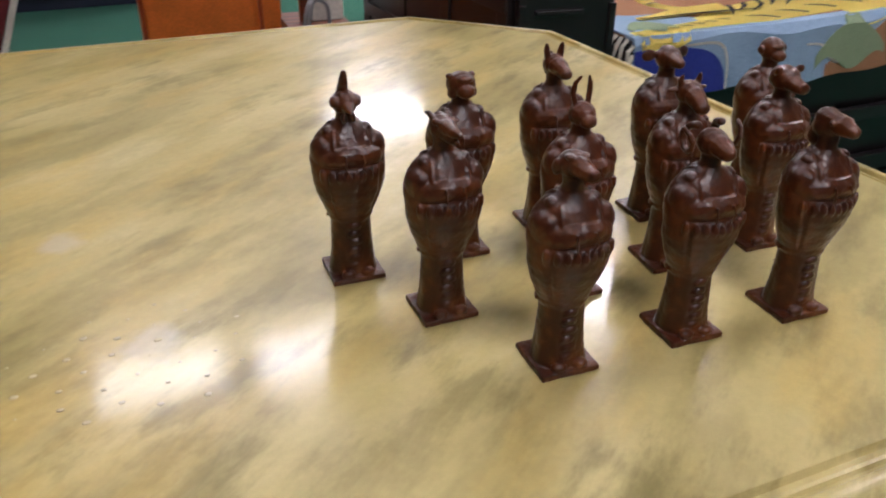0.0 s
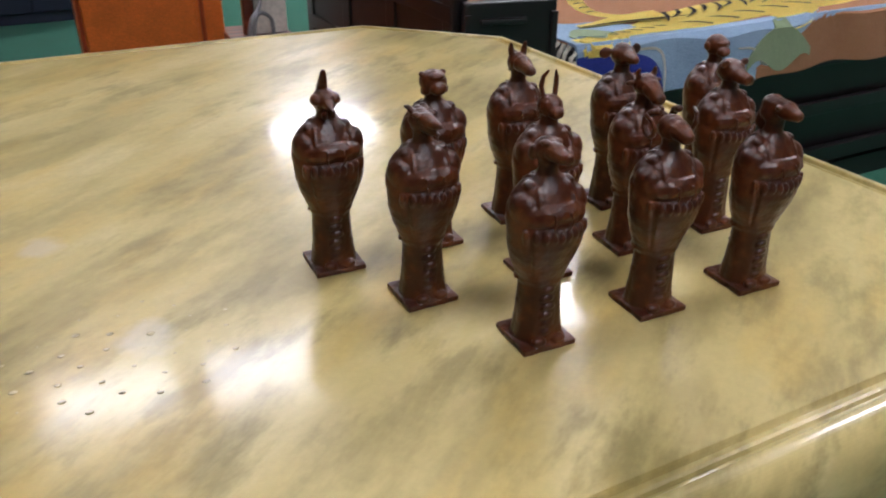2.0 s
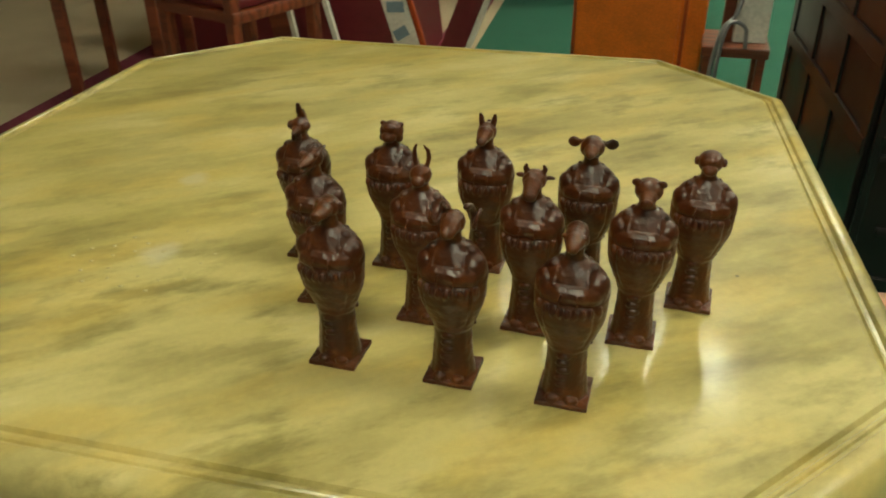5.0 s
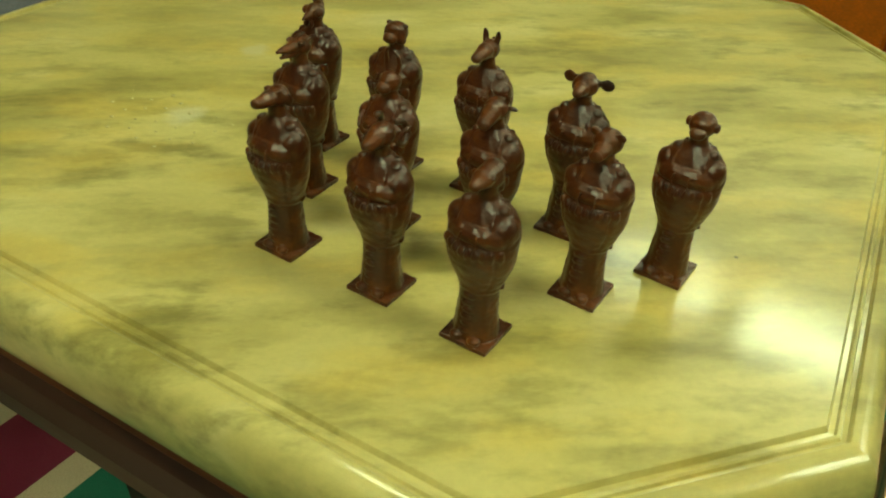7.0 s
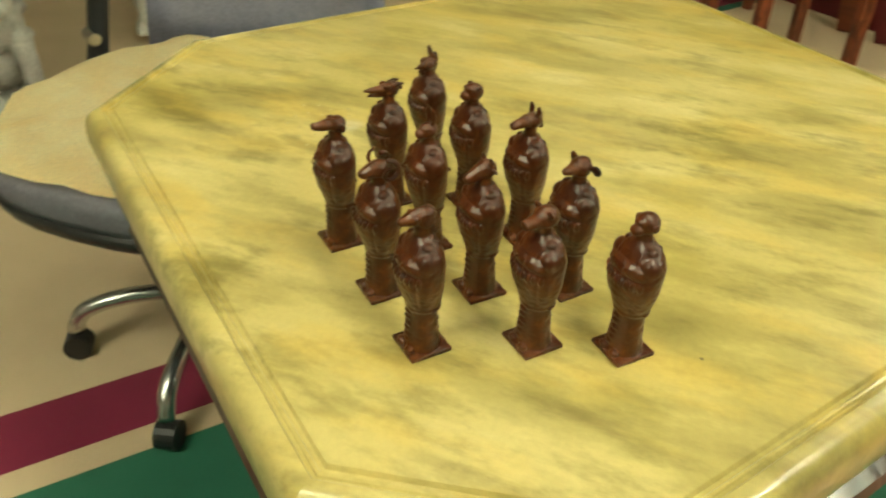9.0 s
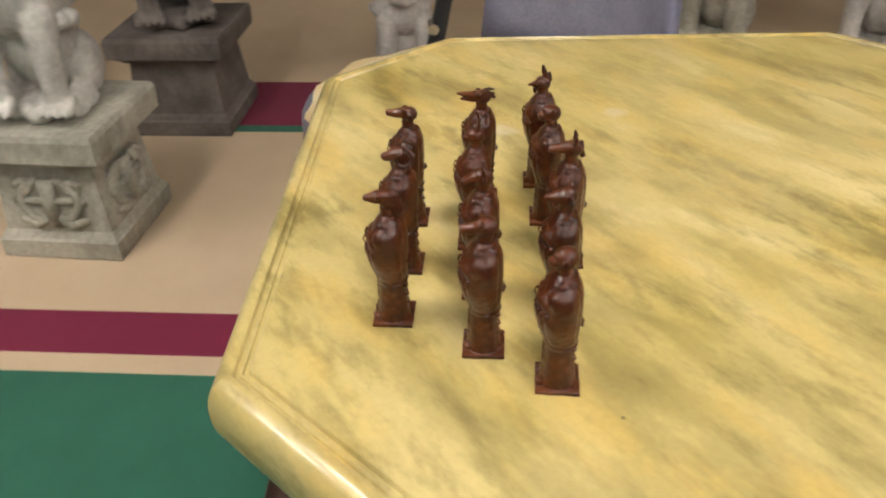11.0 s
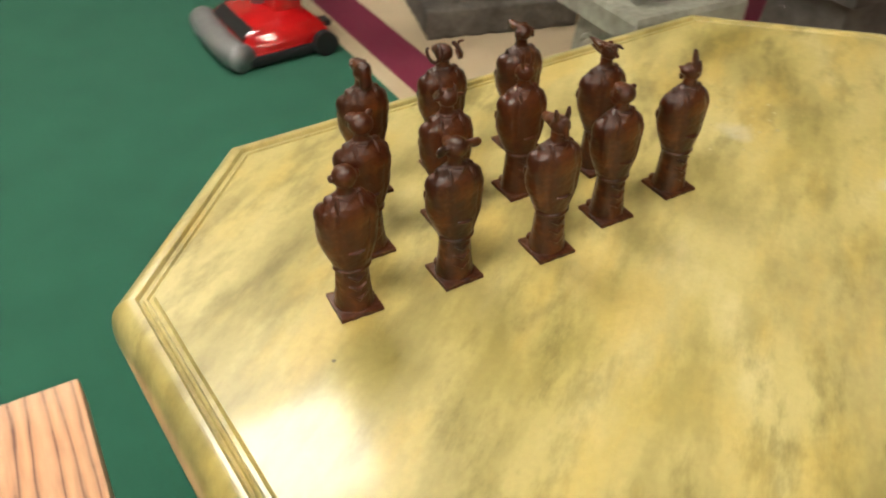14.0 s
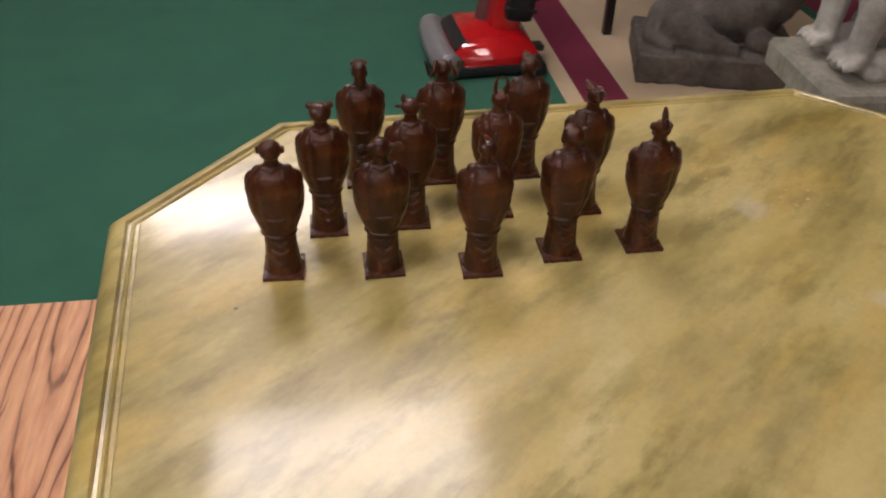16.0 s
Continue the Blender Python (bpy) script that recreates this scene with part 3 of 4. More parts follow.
def head_rabbit(c):
    c.ball((0, 0, 0.1066), (0.0054, 0.0062, 0.0060))
    c.ball((0, -0.0050, 0.1050), (0.0036, 0.0036, 0.0034))
    for s in (-1, 1):
        c.limb([(s * 0.0026, 0.0012, 0.1110), (s * 0.0036, 0.0022, 0.1160), (s * 0.0032, 0.0018, 0.1205), (s * 0.0018, 0.0002, 0.1238)], [0.0011, 0.0013, 0.0011, 0.0006])


def head_ox(c):
    c.ball((0, 0.0004, 0.1078), (0.0058, 0.0062, 0.0060))
    c.limb([(0, -0.0030, 0.1075), (0, -0.0100, 0.1036)], [0.0046, 0.0034])
    for s in (-1, 1):
        c.limb([(s * 0.0038, 0.0012, 0.1120), (s * 0.0046, 0.0012, 0.1140), (s * 0.0040, 0.0004, 0.1162)], [0.0015, 0.0013, 0.0008])
        c.ball((s * 0.0068, 0.0020, 0.1090), (0.0026, 0.0012, 0.0014))


def head_boar(c):
    c.ball((0, 0.0006, 0.1078), (0.0064, 0.0068, 0.0064), level=3)
    c.limb([(0, -0.0035, 0.1068), (0, -0.0102, 0.1058)], [0.0044, 0.0032])
    c.ball((0, -0.0122, 0.1058), (0.0032, 0.0012, 0.0030))
    for s in (-1, 1):
        c.ball((s * 0.0054, -0.0010, 0.1122), (0.0024, 0.0014, 0.0026), (20, s * 30, 0))


def head_dog(c):
    c.ball((0, 0.0010, 0.1080), (0.0054, 0.0062, 0.0058))
    c.limb([(0, -0.0030, 0.1088), (0, -0.0086, 0.1086), (0, -0.0122, 0.1090)], [0.0042, 0.0034, 0.0026])
    c.ball((0, -0.0132, 0.1104), (0.0020, 0.0014, 0.0013))
    for s in (-1, 1):
        c.ball((s * 0.0052, 0.0026, 0.1070), (0.0014, 0.0024, 0.0038), (12, 0, 0))
        c.ball((s * 0.0026, -0.0012, 0.1122), (0.0018, 0.0024, 0.0012))


def head_ram(c):
    c.ball((0, 0.0006, 0.1076), (0.0056, 0.0064, 0.0062))
    c.limb([(0, -0.0030, 0.1080), (0, -0.0086, 0.1062)], [0.0046, 0.0032])
    for s in (-1, 1):
        ring = [(s * (0.0052 + 0.0012 * k / 9 + 0.0022 * (k > 6)), 0.0040 + 0.0052 * math.sin(k * 0.68), 0.1092 + 0.0052 * math.cos(k * 0.68)) for k in range(10)]
        ring = [(s * (0.0050 + 0.0007 * k), y, z) for k, (x, y, z) in enumerate(ring)]
        c.limb(ring, [0.0017 - 0.00008 * k for k in range(10)], 3)


def head_snake(c):
    c.ball((0, 0.0016, 0.1072), (0.0054, 0.0062, 0.0058))
    c.limb([(0, 0.0030, 0.1106), (0, -0.0050, 0.1098), (0, -0.0108, 0.1090)], [0.0046, 0.0044, 0.0026])
    c.limb([(0, 0.0048, 0.1090), (0, 0.0058, 0.1010)], [0.0034, 0.0040])
    for s in (-1, 1):
        c.ball((s * 0.0040, -0.0044, 0.1112), 0.0014)


FIGURES = [("F", 1, head_dog, "dog-headed"), ("F", 2, head_ram, "curl-horned ram-headed"), ("F", 3, head_snake, "flat snake-headed"),
           ("M", 1, head_dragon, "long-snouted dragon-headed"), ("M", 2, head_rabbit, "tall-eared rabbit-headed"), ("M", 3, head_ox, "short-horned ox-headed"), ("M", 4, head_boar, "blunt boar-headed"),
           ("B", 1, head_rooster, "tall-combed rooster-headed"), ("B", 2, head_tiger, "round-eared tiger-headed"), ("B", 3, head_horse, "horse-headed"), ("B", 4, head_mouse, "big-eared rat-headed"), ("B", 5, head_monkey, "capped monkey-headed")]
SPOTS = {"F1": (-0.0757, -0.0012, 0), "F2": (0.0030, 0.0006, 0), "F3": (0.0757, -0.0010, 0),
         "M1": (-0.1157, 0.0650, 2), "M2": (-0.0362, 0.0620, 0), "M3": (0.0385, 0.0698, -2), "M4": (0.1106, 0.0732, 0),
         "B1": (-0.1525, 0.1240, 0), "B2": (-0.0802, 0.1290, 0), "B3": (-0.0108, 0.1425, -1), "B4": (0.0678, 0.1335, 1), "B5": (0.1477, 0.1282, -2)}
for row, i, head, kind in FIGURES:
    clay = Clay()
    robe(clay)
    plate, clay.v = clay.v[:8], clay.v[8:]
    clay.v = plate + [(x * 1.07, y * 1.06, 0.002 + (z - 0.002) * 1.04) for x, y, z in clay.v]
    top = len(clay.v)
    head(clay)
    clay.v = clay.v[:top] + [(x * 1.42, y * 1.34, 0.1000 + (z - 0.099) * 1.22) for x, y, z in clay.v[top:]]
    fig = clay.set("figurine", VARNISH, 0.00052, 0.0010, 0.0060, 4)
    x, y, turn = SPOTS[f"{row}{i}"]
    fig.matrix_basis = pose(x, y, TOP_Z + 0.0003, 0, 0, turn)
    tagged(fig, f"{kind} robed figurine of dark brown varnished wood, hands folded", "figurine", "twelve figurines on the marble table")


# ---- weathered bench beside the table ----
def plank_bench():
    t = thing("plank_bench", "low bench of one weathered orange-brown plank beside the table", "bench")
    for k, (x0, x1) in enumerate(((0.362, 0.580),)):
        b = block((x1 - x0, 0.95, 0.045), ((x0 + x1) / 2, -0.232 + 0.475 + 0.004 * k, 0.405), 0.005)
        part("plank", b, OLDWOOD, t)
    for y in (-0.12, 0.60):
        for x in (0.395, 0.545):
            part("leg", block((0.05, 0.05, 0.405), (x, y, 0), 0.004), OLDWOOD, t)
    part("rail", block((0.03, 0.70, 0.06), (0.47, 0.24, 0.345), 0.003), OLDWOOD, t)


plank_bench()


# ---- upright vacuum cleaner ----
def vacuum_cleaner():
    t = thing("vacuum_cleaner", "red upright vacuum cleaner with silver bumper standing on green carpet", "vacuum cleaner", pose(-0.43, -1.98, 0.0, 0, 0, 3))
    sole = block((0.36, 0.36, 0.035), (-0.005, 0, 0.008), 0.012)
    part("sole", sole, RUBBER, t, "black rubber sole plate")
    hood = rings([(-0.16, -0.165), (0.13, -0.172), (0.13, 0.172), (-0.16, 0.165)], [(0.0, 0.038), (-0.003, 0.05), (0.008, 0.085), (0.035, 0.115), (0.07, 0.128)])
    bmesh.ops.bevel(hood, geom=hood.edges[:], offset=0.008, segments=2, affect="EDGES")
    part("hood", hood, REDPLASTIC, t, "glossy red hood", True)
    part("bumper", rod(bow([(0.150, -0.185, 0.052), (0.162, -0.1, 0.052), (0.164, 0.1, 0.052), (0.150, 0.185, 0.052)]), 0.045, n=18), SILVER, t, "silver grey front bumper", True)
    part("window", block((0.05, 0.26, 0.006), (0.105, 0, 0.098), 0.002, (0, 38, 0)), RUBBER, t, "dark headlight strip")
    for s in (-1, 1):
        part("wheel", rod([(-0.13, s * 0.172, 0.04), (-0.13, s * 0.2, 0.04)], 0.04, n=20), RUBBER, t)
    lean = pose(-0.06, 0, 0.10, 0, -7, 0)
    body = block((0.10, 0.15, 0.78), (0, 0, 0), 0.022, taper=0.8)
    body.transform(lean)
    part("body", body, REDPLASTIC, t, "red upright body")
    tube = rod([(0.055, -0.045, 0.0), (0.055, -0.045, 0.75)], 0.028, n=14)
    tube.transform(lean)
    part("tube", tube, SILVER, t, "grey hose tube", True)
    tank = block((0.10, 0.17, 0.46), (-0.03, 0.02, 0.06), 0.03)
    tank.transform(lean)
    tank = part("canister", tank, RUBBER, t, "black ribbed dust canister")
    for k in range(9):
        rib = block((0.106, 0.176, 0.012), (-0.03, 0.02, 0.10 + 0.042 * k), 0.004)
        rib.transform(lean)
        part("rib", rib, RUBBER, tank)
    handle = rod(bow([(0, 0, 0.75), (0, 0, 1.0), (-0.05, 0, 1.12), (-0.10, 0, 1.05)]), 0.016, n=10)
    handle.transform(lean)
    part("handle", handle, RUBBER, t, "black handle", True)
    part("pedal", block((0.05, 0.05, 0.02), (-0.165, 0.09, 0.06), 0.005), RUBBER, t)


vacuum_cleaner()


# ---- stone pedestal with a carved guardian lion ----
def pedestal(x, y, turn, material, label, w=0.325, h=0.36, scroll=True):
    t = thing("stone_pedestal", label, "pedestal", pose(x, y, 0, 0, 0, turn), "stone pedestals")
    q = [(-w / 2, -w / 2), (w / 2, -w / 2), (w / 2, w / 2), (-w / 2, w / 2)]
    part("plinth", rings(q, [(0.004, 0.0), (0.0, 0.006), (0.0, h * 0.15), (0.006, h * 0.165), (0.010, h * 0.19), (0.016, h * 0.215)]), material, t)
    part("shaft", rings(q, [(0.018, h * 0.21), (0.034, h * 0.70), (0.030, h * 0.74)]), material, t)
    part("cap", rings(q, [(0.020, h * 0.735), (0.012, h * 0.76), (-0.006, h * 0.79), (-0.016, h * 0.80), (-0.018, h * 0.96), (-0.012, h)]), material, t)
    if scroll:
        for a in (0, 90, 180, 270):
            c = bmesh.new()
            for s in (-1, 1):
                pts = [(0, s * (0.022 + 0.05 * math.sin(k * 0.33)), 0.052 * math.cos(k * 0.33)) for k in range(10)]
                curl = [(0, s * (0.058 + 0.020 * math.cos(k * 0.6) * (1 - k / 14)), 0.034 + 0.020 * math.sin(k * 0.6) * (1 - k / 14)) for k in range(12)]
                rod(pts, 0.011, c, 8)
                rod(curl, 0.010, c, 8)
                rod([(0, s * 0.012, -0.045), (0, s * 0.045, -0.062), (0, s * 0.085, -0.050)], [0.009, 0.015, 0.007], c, 8)
            rod([(0, 0, -0.062), (0, 0, 0.055)], [0.014, 0.022], c, 8)
            rod([(0, -0.09, 0.0), (0, 0.09, 0.0)], 0.009, c, 8)
            c.transform(pose(0, 0, 0, 0, 0, a) @ pose(w / 2 - 0.023, 0, h * 0.455, 0, -5, 0) @ Matrix.Scale(1.05, 4))
            part("scroll", c, material, t, "carved scroll relief", True)


def guardian_lion(x, y, z, turn, material, label, size=1.0, name="stone_lion"):
    c = Clay()
    for k in range(26):
        a = k * 2.4
        r = 0.10 * math.sqrt((k + 1) / 26)
        c.ball((r * math.cos(a), r * math.sin(a), 0.018 + 0.006 * (k % 3)), (0.040, 0.036, 0.026))
    for s in (-1, 1):
        c.limb([(0.085, s * 0.072, 0.26), (0.10, s * 0.078, 0.15), (0.105, s * 0.078, 0.065)], [0.045, 0.036, 0.032], 6)
        for k in range(4):
            c.limb([(0.11, s * 0.078 + (k - 1.5) * 0.020, 0.058), (0.142, s * 0.078 + (k - 1.5) * 0.023, 0.046)], [0.016, 0.0135], 3)
            c.ball((0.154, s * 0.078 + (k - 1.5) * 0.023, 0.040), (0.007, 0.006, 0.008))
        c.ball((-0.06, s * 0.075, 0.10), (0.075, 0.05, 0.09))
        c.ball((0.02, s * 0.09, 0.05), (0.06, 0.03, 0.03))
    c.ball((-0.02, 0, 0.20), (0.10, 0.10, 0.15), level=3)
    c.ball((0.03, 0, 0.30), (0.10, 0.115, 0.10), level=3)
    c.ball((0.05, 0, 0.42), (0.10, 0.10, 0.10), level=3)
    c.ball((0.14, 0, 0.39), (0.06, 0.07, 0.05))
    for k in range(40):
        a, b = k * 2.4, (k % 8) / 8
        c.ball((0.02 + 0.105 * math.cos(a) * 0.9 - 0.03, 0.115 * math.sin(a), 0.24 + 0.26 * b), 0.026)
    ob = c.set(name, material, 0.006 * size, 0.008, 0.03, 1)
    ob.matrix_basis = pose(x, y, z, 0, 0, turn) @ Matrix.Scale(size, 4)
    return tagged(ob, label, "statue", "stone statues")


def resting_beast(x, y, turn, material, label):
    c = Clay()
    c.slab((0.54, 0.36, 0.10), (0, 0, 0.05))
    c.ball((-0.05, 0.02, 0.17), (0.19, 0.11, 0.10), level=3)
    c.ball((0.10, 0.02, 0.20), (0.11, 0.10, 0.12), level=3)
    c.limb([(0.16, 0.0, 0.24), (0.21, -0.02, 0.33), (0.24, -0.04, 0.34)], [0.08, 0.07, 0.055])
    c.limb([(0.12, -0.10, 0.14), (0.20, -0.12, 0.12), (0.25, -0.12, 0.115)], [0.045, 0.035, 0.030])
    c.limb([(-0.14, -0.08, 0.16), (-0.05, -0.13, 0.135), (0.03, -0.14, 0.118)], [0.07, 0.045, 0.028])
    c.limb([(-0.22, 0.0, 0.15), (-0.24, -0.08, 0.13), (-0.18, -0.14, 0.115)], [0.03, 0.025, 0.02])
    for s in (-1, 1):
        c.ball((0.20, -0.02 + s * 0.06, 0.39), (0.02, 0.015, 0.035))
    ob = c.set("stone_beast", material, 0.007, 0.012, 0.04, 1)
    ob.matrix_basis = pose(x, y, 0, 0, 0, turn)
    return tagged(ob, label, "statue", "stone statues")


pedestal(-1.222, -1.042, -3, STONE, "pale square stone pedestal with scroll carving on beige carpet")
guardian_lion(-1.222, -1.042, 0.36, 0, STONE_WHITE, "pale carved stone lion with clawed paws on a pedestal", 0.95)
pedestal(-1.95, -0.98, 0, STONE_DARK, "dark grey stone pedestal farther along the walkway", 0.34, 0.34, False)
guardian_lion(-1.95, -0.98, 0.34, 20, STONE_DARK, "dark grey stone lion on a dark pedestal")
resting_beast(-1.215, -1.83, 165, STONE_DARK, "dark weathered stone beast lying on its slab")
guardian_lion(-2.30, -0.28, 0.0, 10, STONE_WHITE, "white-grey carved stone statue standing on the carpet", 0.9, "stone_statue")
guardian_lion(-2.75, 0.35, 0.0, -10, STONE_WHITE, "white-grey carved stone statue beside others", 1.1, "stone_statue")
guardian_lion(-2.70, 0.95, 0.0, -25, STONE, "pale stone statue in the row of statues", 1.1, "stone_statue")
guardian_lion(-2.60, 1.55, 0.0, -30, STONE_WHITE, "white-grey stone statue at the end of the row", 1.1, "stone_statue")
guardian_lion(-1.72, -1.65, 0.0, 0, STONE_DARK, "dark stone statue low on the beige carpet", 0.8, "stone_statue")


# ---- swivel chair with a yellow towel ----
def swivel_chair():
    t = thing("swivel_chair", "grey swivel chair with a chrome five-star base on castors", "chair", pose(-0.87, 0.02, 0, 0, 0, -140))
    sq = []
    for k in range(40):
        a = k * math.tau / 40
        c, s = math.cos(a), math.sin(a)
        sq.append((math.copysign(abs(c) ** 0.78, c) * 0.308, math.copysign(abs(s) ** 0.78, s) * 0.308))
    part("seat", rings(sq, [(0.03, 0.470), (0.005, 0.475), (0.0, 0.490), (0.0, 0.515), (0.008, 0.532), (0.03, 0.540), (0.08, 0.542)]), SEATGREY, t, "grey padded seat", True)
    part("shell", rings(sq, [(0.05, 0.445), (0.004, 0.450), (-0.002, 0.475)]), RUBBER, t, "black seat shell", True)
    back = bmesh.new()
    rows = []
    for i in range(13):
        u = i / 12 * 2 - 1
        rows.append([(u * 0.27 * (1 - 0.12 * v), -0.34 - 0.03 * v + 0.10 * u * u, 0.50 + 0.42 * v - 0.03 * (1 - u * u) * (1 - v)) for v in (0, 0.25, 0.5, 0.75, 1.0)])
    vs = [[[back.verts.new((x, y + d, z)) for x, y, z in r] for r in rows] for d in (0, -0.03)]
    for i in range(12):
        for j in range(4):
            back.faces.new((vs[0][i][j], vs[0][i + 1][j], vs[0][i + 1][j + 1], vs[0][i][j + 1]))
            back.faces.new((vs[1][i][j], vs[1][i][j + 1], vs[1][i + 1][j + 1], vs[1][i + 1][j]))
    for i in range(12):
        for j in (0, 4):
            back.faces.new((vs[0][i][j], vs[1][i][j], vs[1][i + 1][j], vs[0][i + 1][j]))
    for j in range(4):
        for i in (0, 12):
            back.faces.new((vs[0][i][j], vs[0][i][j + 1], vs[1][i][j + 1], vs[1][i][j]))
    part("backrest", back, SHELL, t, "curved blue-grey backrest", True)
    part("back_bar", rod(bow([(0, -0.10, 0.43), (0, -0.32, 0.445), (0, -0.395, 0.52), (0, -0.40, 0.66)]), 0.022, n=10, flat=0.5), RUBBER, t)
    for s in (-1, 1):
        arm = part("armrest", rod(bow([(s * 0.20, -0.10, 0.437), (s * 0.315, -0.13, 0.46), (s * 0.32, -0.16, 0.56), (s * 0.31, -0.18, 0.66)]), 0.026, n=10, flat=0.45), RUBBER, t, "flat black armrest bar")
        part("bolt", rod([(s * 0.305, -0.135, 0.565), (s * 0.345, -0.160, 0.565)], 0.013, n=12), CHROME, arm, "round steel bolt")
    part("column", rod([(0, 0, 0.10), (0, 0, 0.45)], [0.03, 0.022], n=14), CHROME, t)
    for k in range(5):
        a = math.radians(72 * k + 32)
        c, s = math.cos(a), math.sin(a)
        leg = part("base_leg", rod(bow([(0.02 * c, 0.02 * s, 0.135), (0.16 * c, 0.16 * s, 0.14), (0.26 * c, 0.26 * s, 0.115), (0.295 * c, 0.295 * s, 0.065)]), 0.017, n=12), CHROME, t, "curved chrome base leg", True)
        w = rod([(0.295 * c - 0.02 * s, 0.295 * s + 0.02 * c, 0.028), (0.295 * c + 0.02 * s, 0.295 * s - 0.02 * c, 0.028)], 0.028, n=16)
        part("castor", w, RUBBER, leg, "black twin castor")


swivel_chair()


def towel():
    bm = bmesh.new()
    rows, n = [], 64
    for i in range(1, 19):
        f, row = i / 18, []
        for k in range(n):
            a = k * math.tau / n
            c, s = math.cos(a), math.sin(a)
            r = 0.298 + 0.008 * math.sin(a * 5 + 1) + 0.006 * math.sin(a * 11)
            x, y = math.copysign(abs(c) ** 0.78, c) * r * f, math.copysign(abs(s) ** 0.78, s) * r * f
            z = 0.549 + 0.006 * noise.noise(Vector((x * 9, y * 9, 1.3))) + 0.004 * noise.noise(Vector((x * 26, y * 17, 4.3))) + 0.003 * abs(math.sin(x * 30 + y * 16))
            row.append(bm.verts.new((x, y, z - 0.008 * max(0, f - 0.88) / 0.12)))
        rows.append(row)
    top = bm.verts.new((0, 0, 0.551))
    for k in range(n):
        bm.faces.new((top, rows[0][k], rows[0][(k + 1) % n]))
        for a, b in zip(rows, rows[1:]):
            bm.faces.new((a[k], b[k], b[(k + 1) % n], a[(k + 1) % n]))
    bmesh.ops.solidify(bm, geom=bm.faces[:], thickness=-0.003)
    ob = part("towel", bm, TOWEL, None, "", True)
    ob.matrix_basis = pose(-0.868, 0.024, 0.0, 0, 0, -140)
    tagged(ob, "crumpled pale yellow towel spread over the chair seat", "towel")


towel()


# ---- black lacquer bench with a picture rug ----
def side_of(p, q, z0, z1, out, material, t, name):
    """Raised mouldings and a recessed field along one face from p to q."""
    p, q = Vector(p), Vector(q)
    d = (q - p)
    n = d.length
    turn = math.degrees(math.atan2(d.y, d.x))
    for za, zb, k in ((z0, z0 + 0.05, 0.012), (z1 - 0.05, z1, 0.014), ((z0 + z1) / 2 - 0.02, (z0 + z1) / 2 + 0.02, 0.010)):
        part(name, block((n, k * 2, zb - za), (*(p + d / 2), za), 0.004, (0, 0, turn)), material, t)


def lacquer_bench():
    t = thing("lacquer_bench", "black lacquered bench with panelled arm, rug spread over it", "bench")
    q = [(0.775, 1.225), (2.35, 1.30), (2.30, 2.25), (0.66, 2.10)]
    part("seat", rings(q, [(0.0, 0.0), (0.0, 0.07), (0.02, 0.075), (0.02, 0.455), (0.0, 0.46), (0.0, 0.53), (0.004, 0.535)]), BLACK, t)
    part("seat_end", block((0.19, 0.80, 0.526), (0.655, 1.72, 0), 0.005, (0, 0, 5)), BLACK, t)
    p, e = Vector((0.518, 1.287)), Vector((0.736, 1.258))
    d = e - p
    turn = math.degrees(math.atan2(d.y, d.x))
    arm = part("arm_panel", block((d.length, 0.030, 0.655), (*(p + d / 2), 0), 0.005, (0, 0, turn)), BLACK, t, "upright black panelled arm")
    side = Vector((d.y, -d.x)).normalized() * 0.018
    for za, zb, f0, f1 in ((0.02, 0.07, 0, 1), (0.15, 0.172, 0.1, 0.9), (0.27, 0.288, 0.2, 0.9), (0.366, 0.382, 0.30, 0.86), (0.432, 0.448, 0.06, 0.92), (0.468, 0.488, 0.04, 0.88), (0.500, 0.512, 0.14, 0.68), (0.606, 0.620, 0.16, 0.66)):
        part("moulding", block((d.length * (f1 - f0), 0.014, zb - za), (*(p + d * (f0 + f1) / 2 + side), za), 0.004, (0, 0, turn)), BLACK, arm)
    for f in (0.03, 0.97):
        part("stile", block((0.016, 0.012, 0.60), (*(p + d * f + side * 0.95), 0.03), 0.003, (0, 0, turn)), BLACK, arm)
    side_of((0.80, 1.222), (2.33, 1.297), 0.09, 0.45, 1, BLACK, t, "moulding")


def lacquer_screen():
    t = thing("lacquer_screen", "tall black lacquered screen panel standing behind the bench arm", "screen")
    p, e = Vector((0.530, 1.312)), Vector((0.452, 2.215))
    d = e - p
    turn = math.degrees(math.atan2(d.y, d.x))
    part("panel", block((d.length, 0.034, 1.30), (*(p + d / 2), 0), 0.006, (0, 0, turn)), BLACK, t)
    side = Vector((-d.y, d.x)).normalized() * 0.019
    for za, zb in ((0.02, 0.10), (0.42, 0.46), (0.60, 0.64), (1.20, 1.28)):
        part("rail", block((d.length * 0.98, 0.012, zb - za), (*(p + d / 2 + side), za), 0.004, (0, 0, turn)), BLACK, t)
    for f in (0.03, 0.35, 0.66, 0.97):
        part("stile", block((0.05, 0.010, 1.24), (*(p + d * f + side * 0.95), 0.03), 0.004, (0, 0, turn)), BLACK, t)


lacquer_bench()
lacquer_screen()


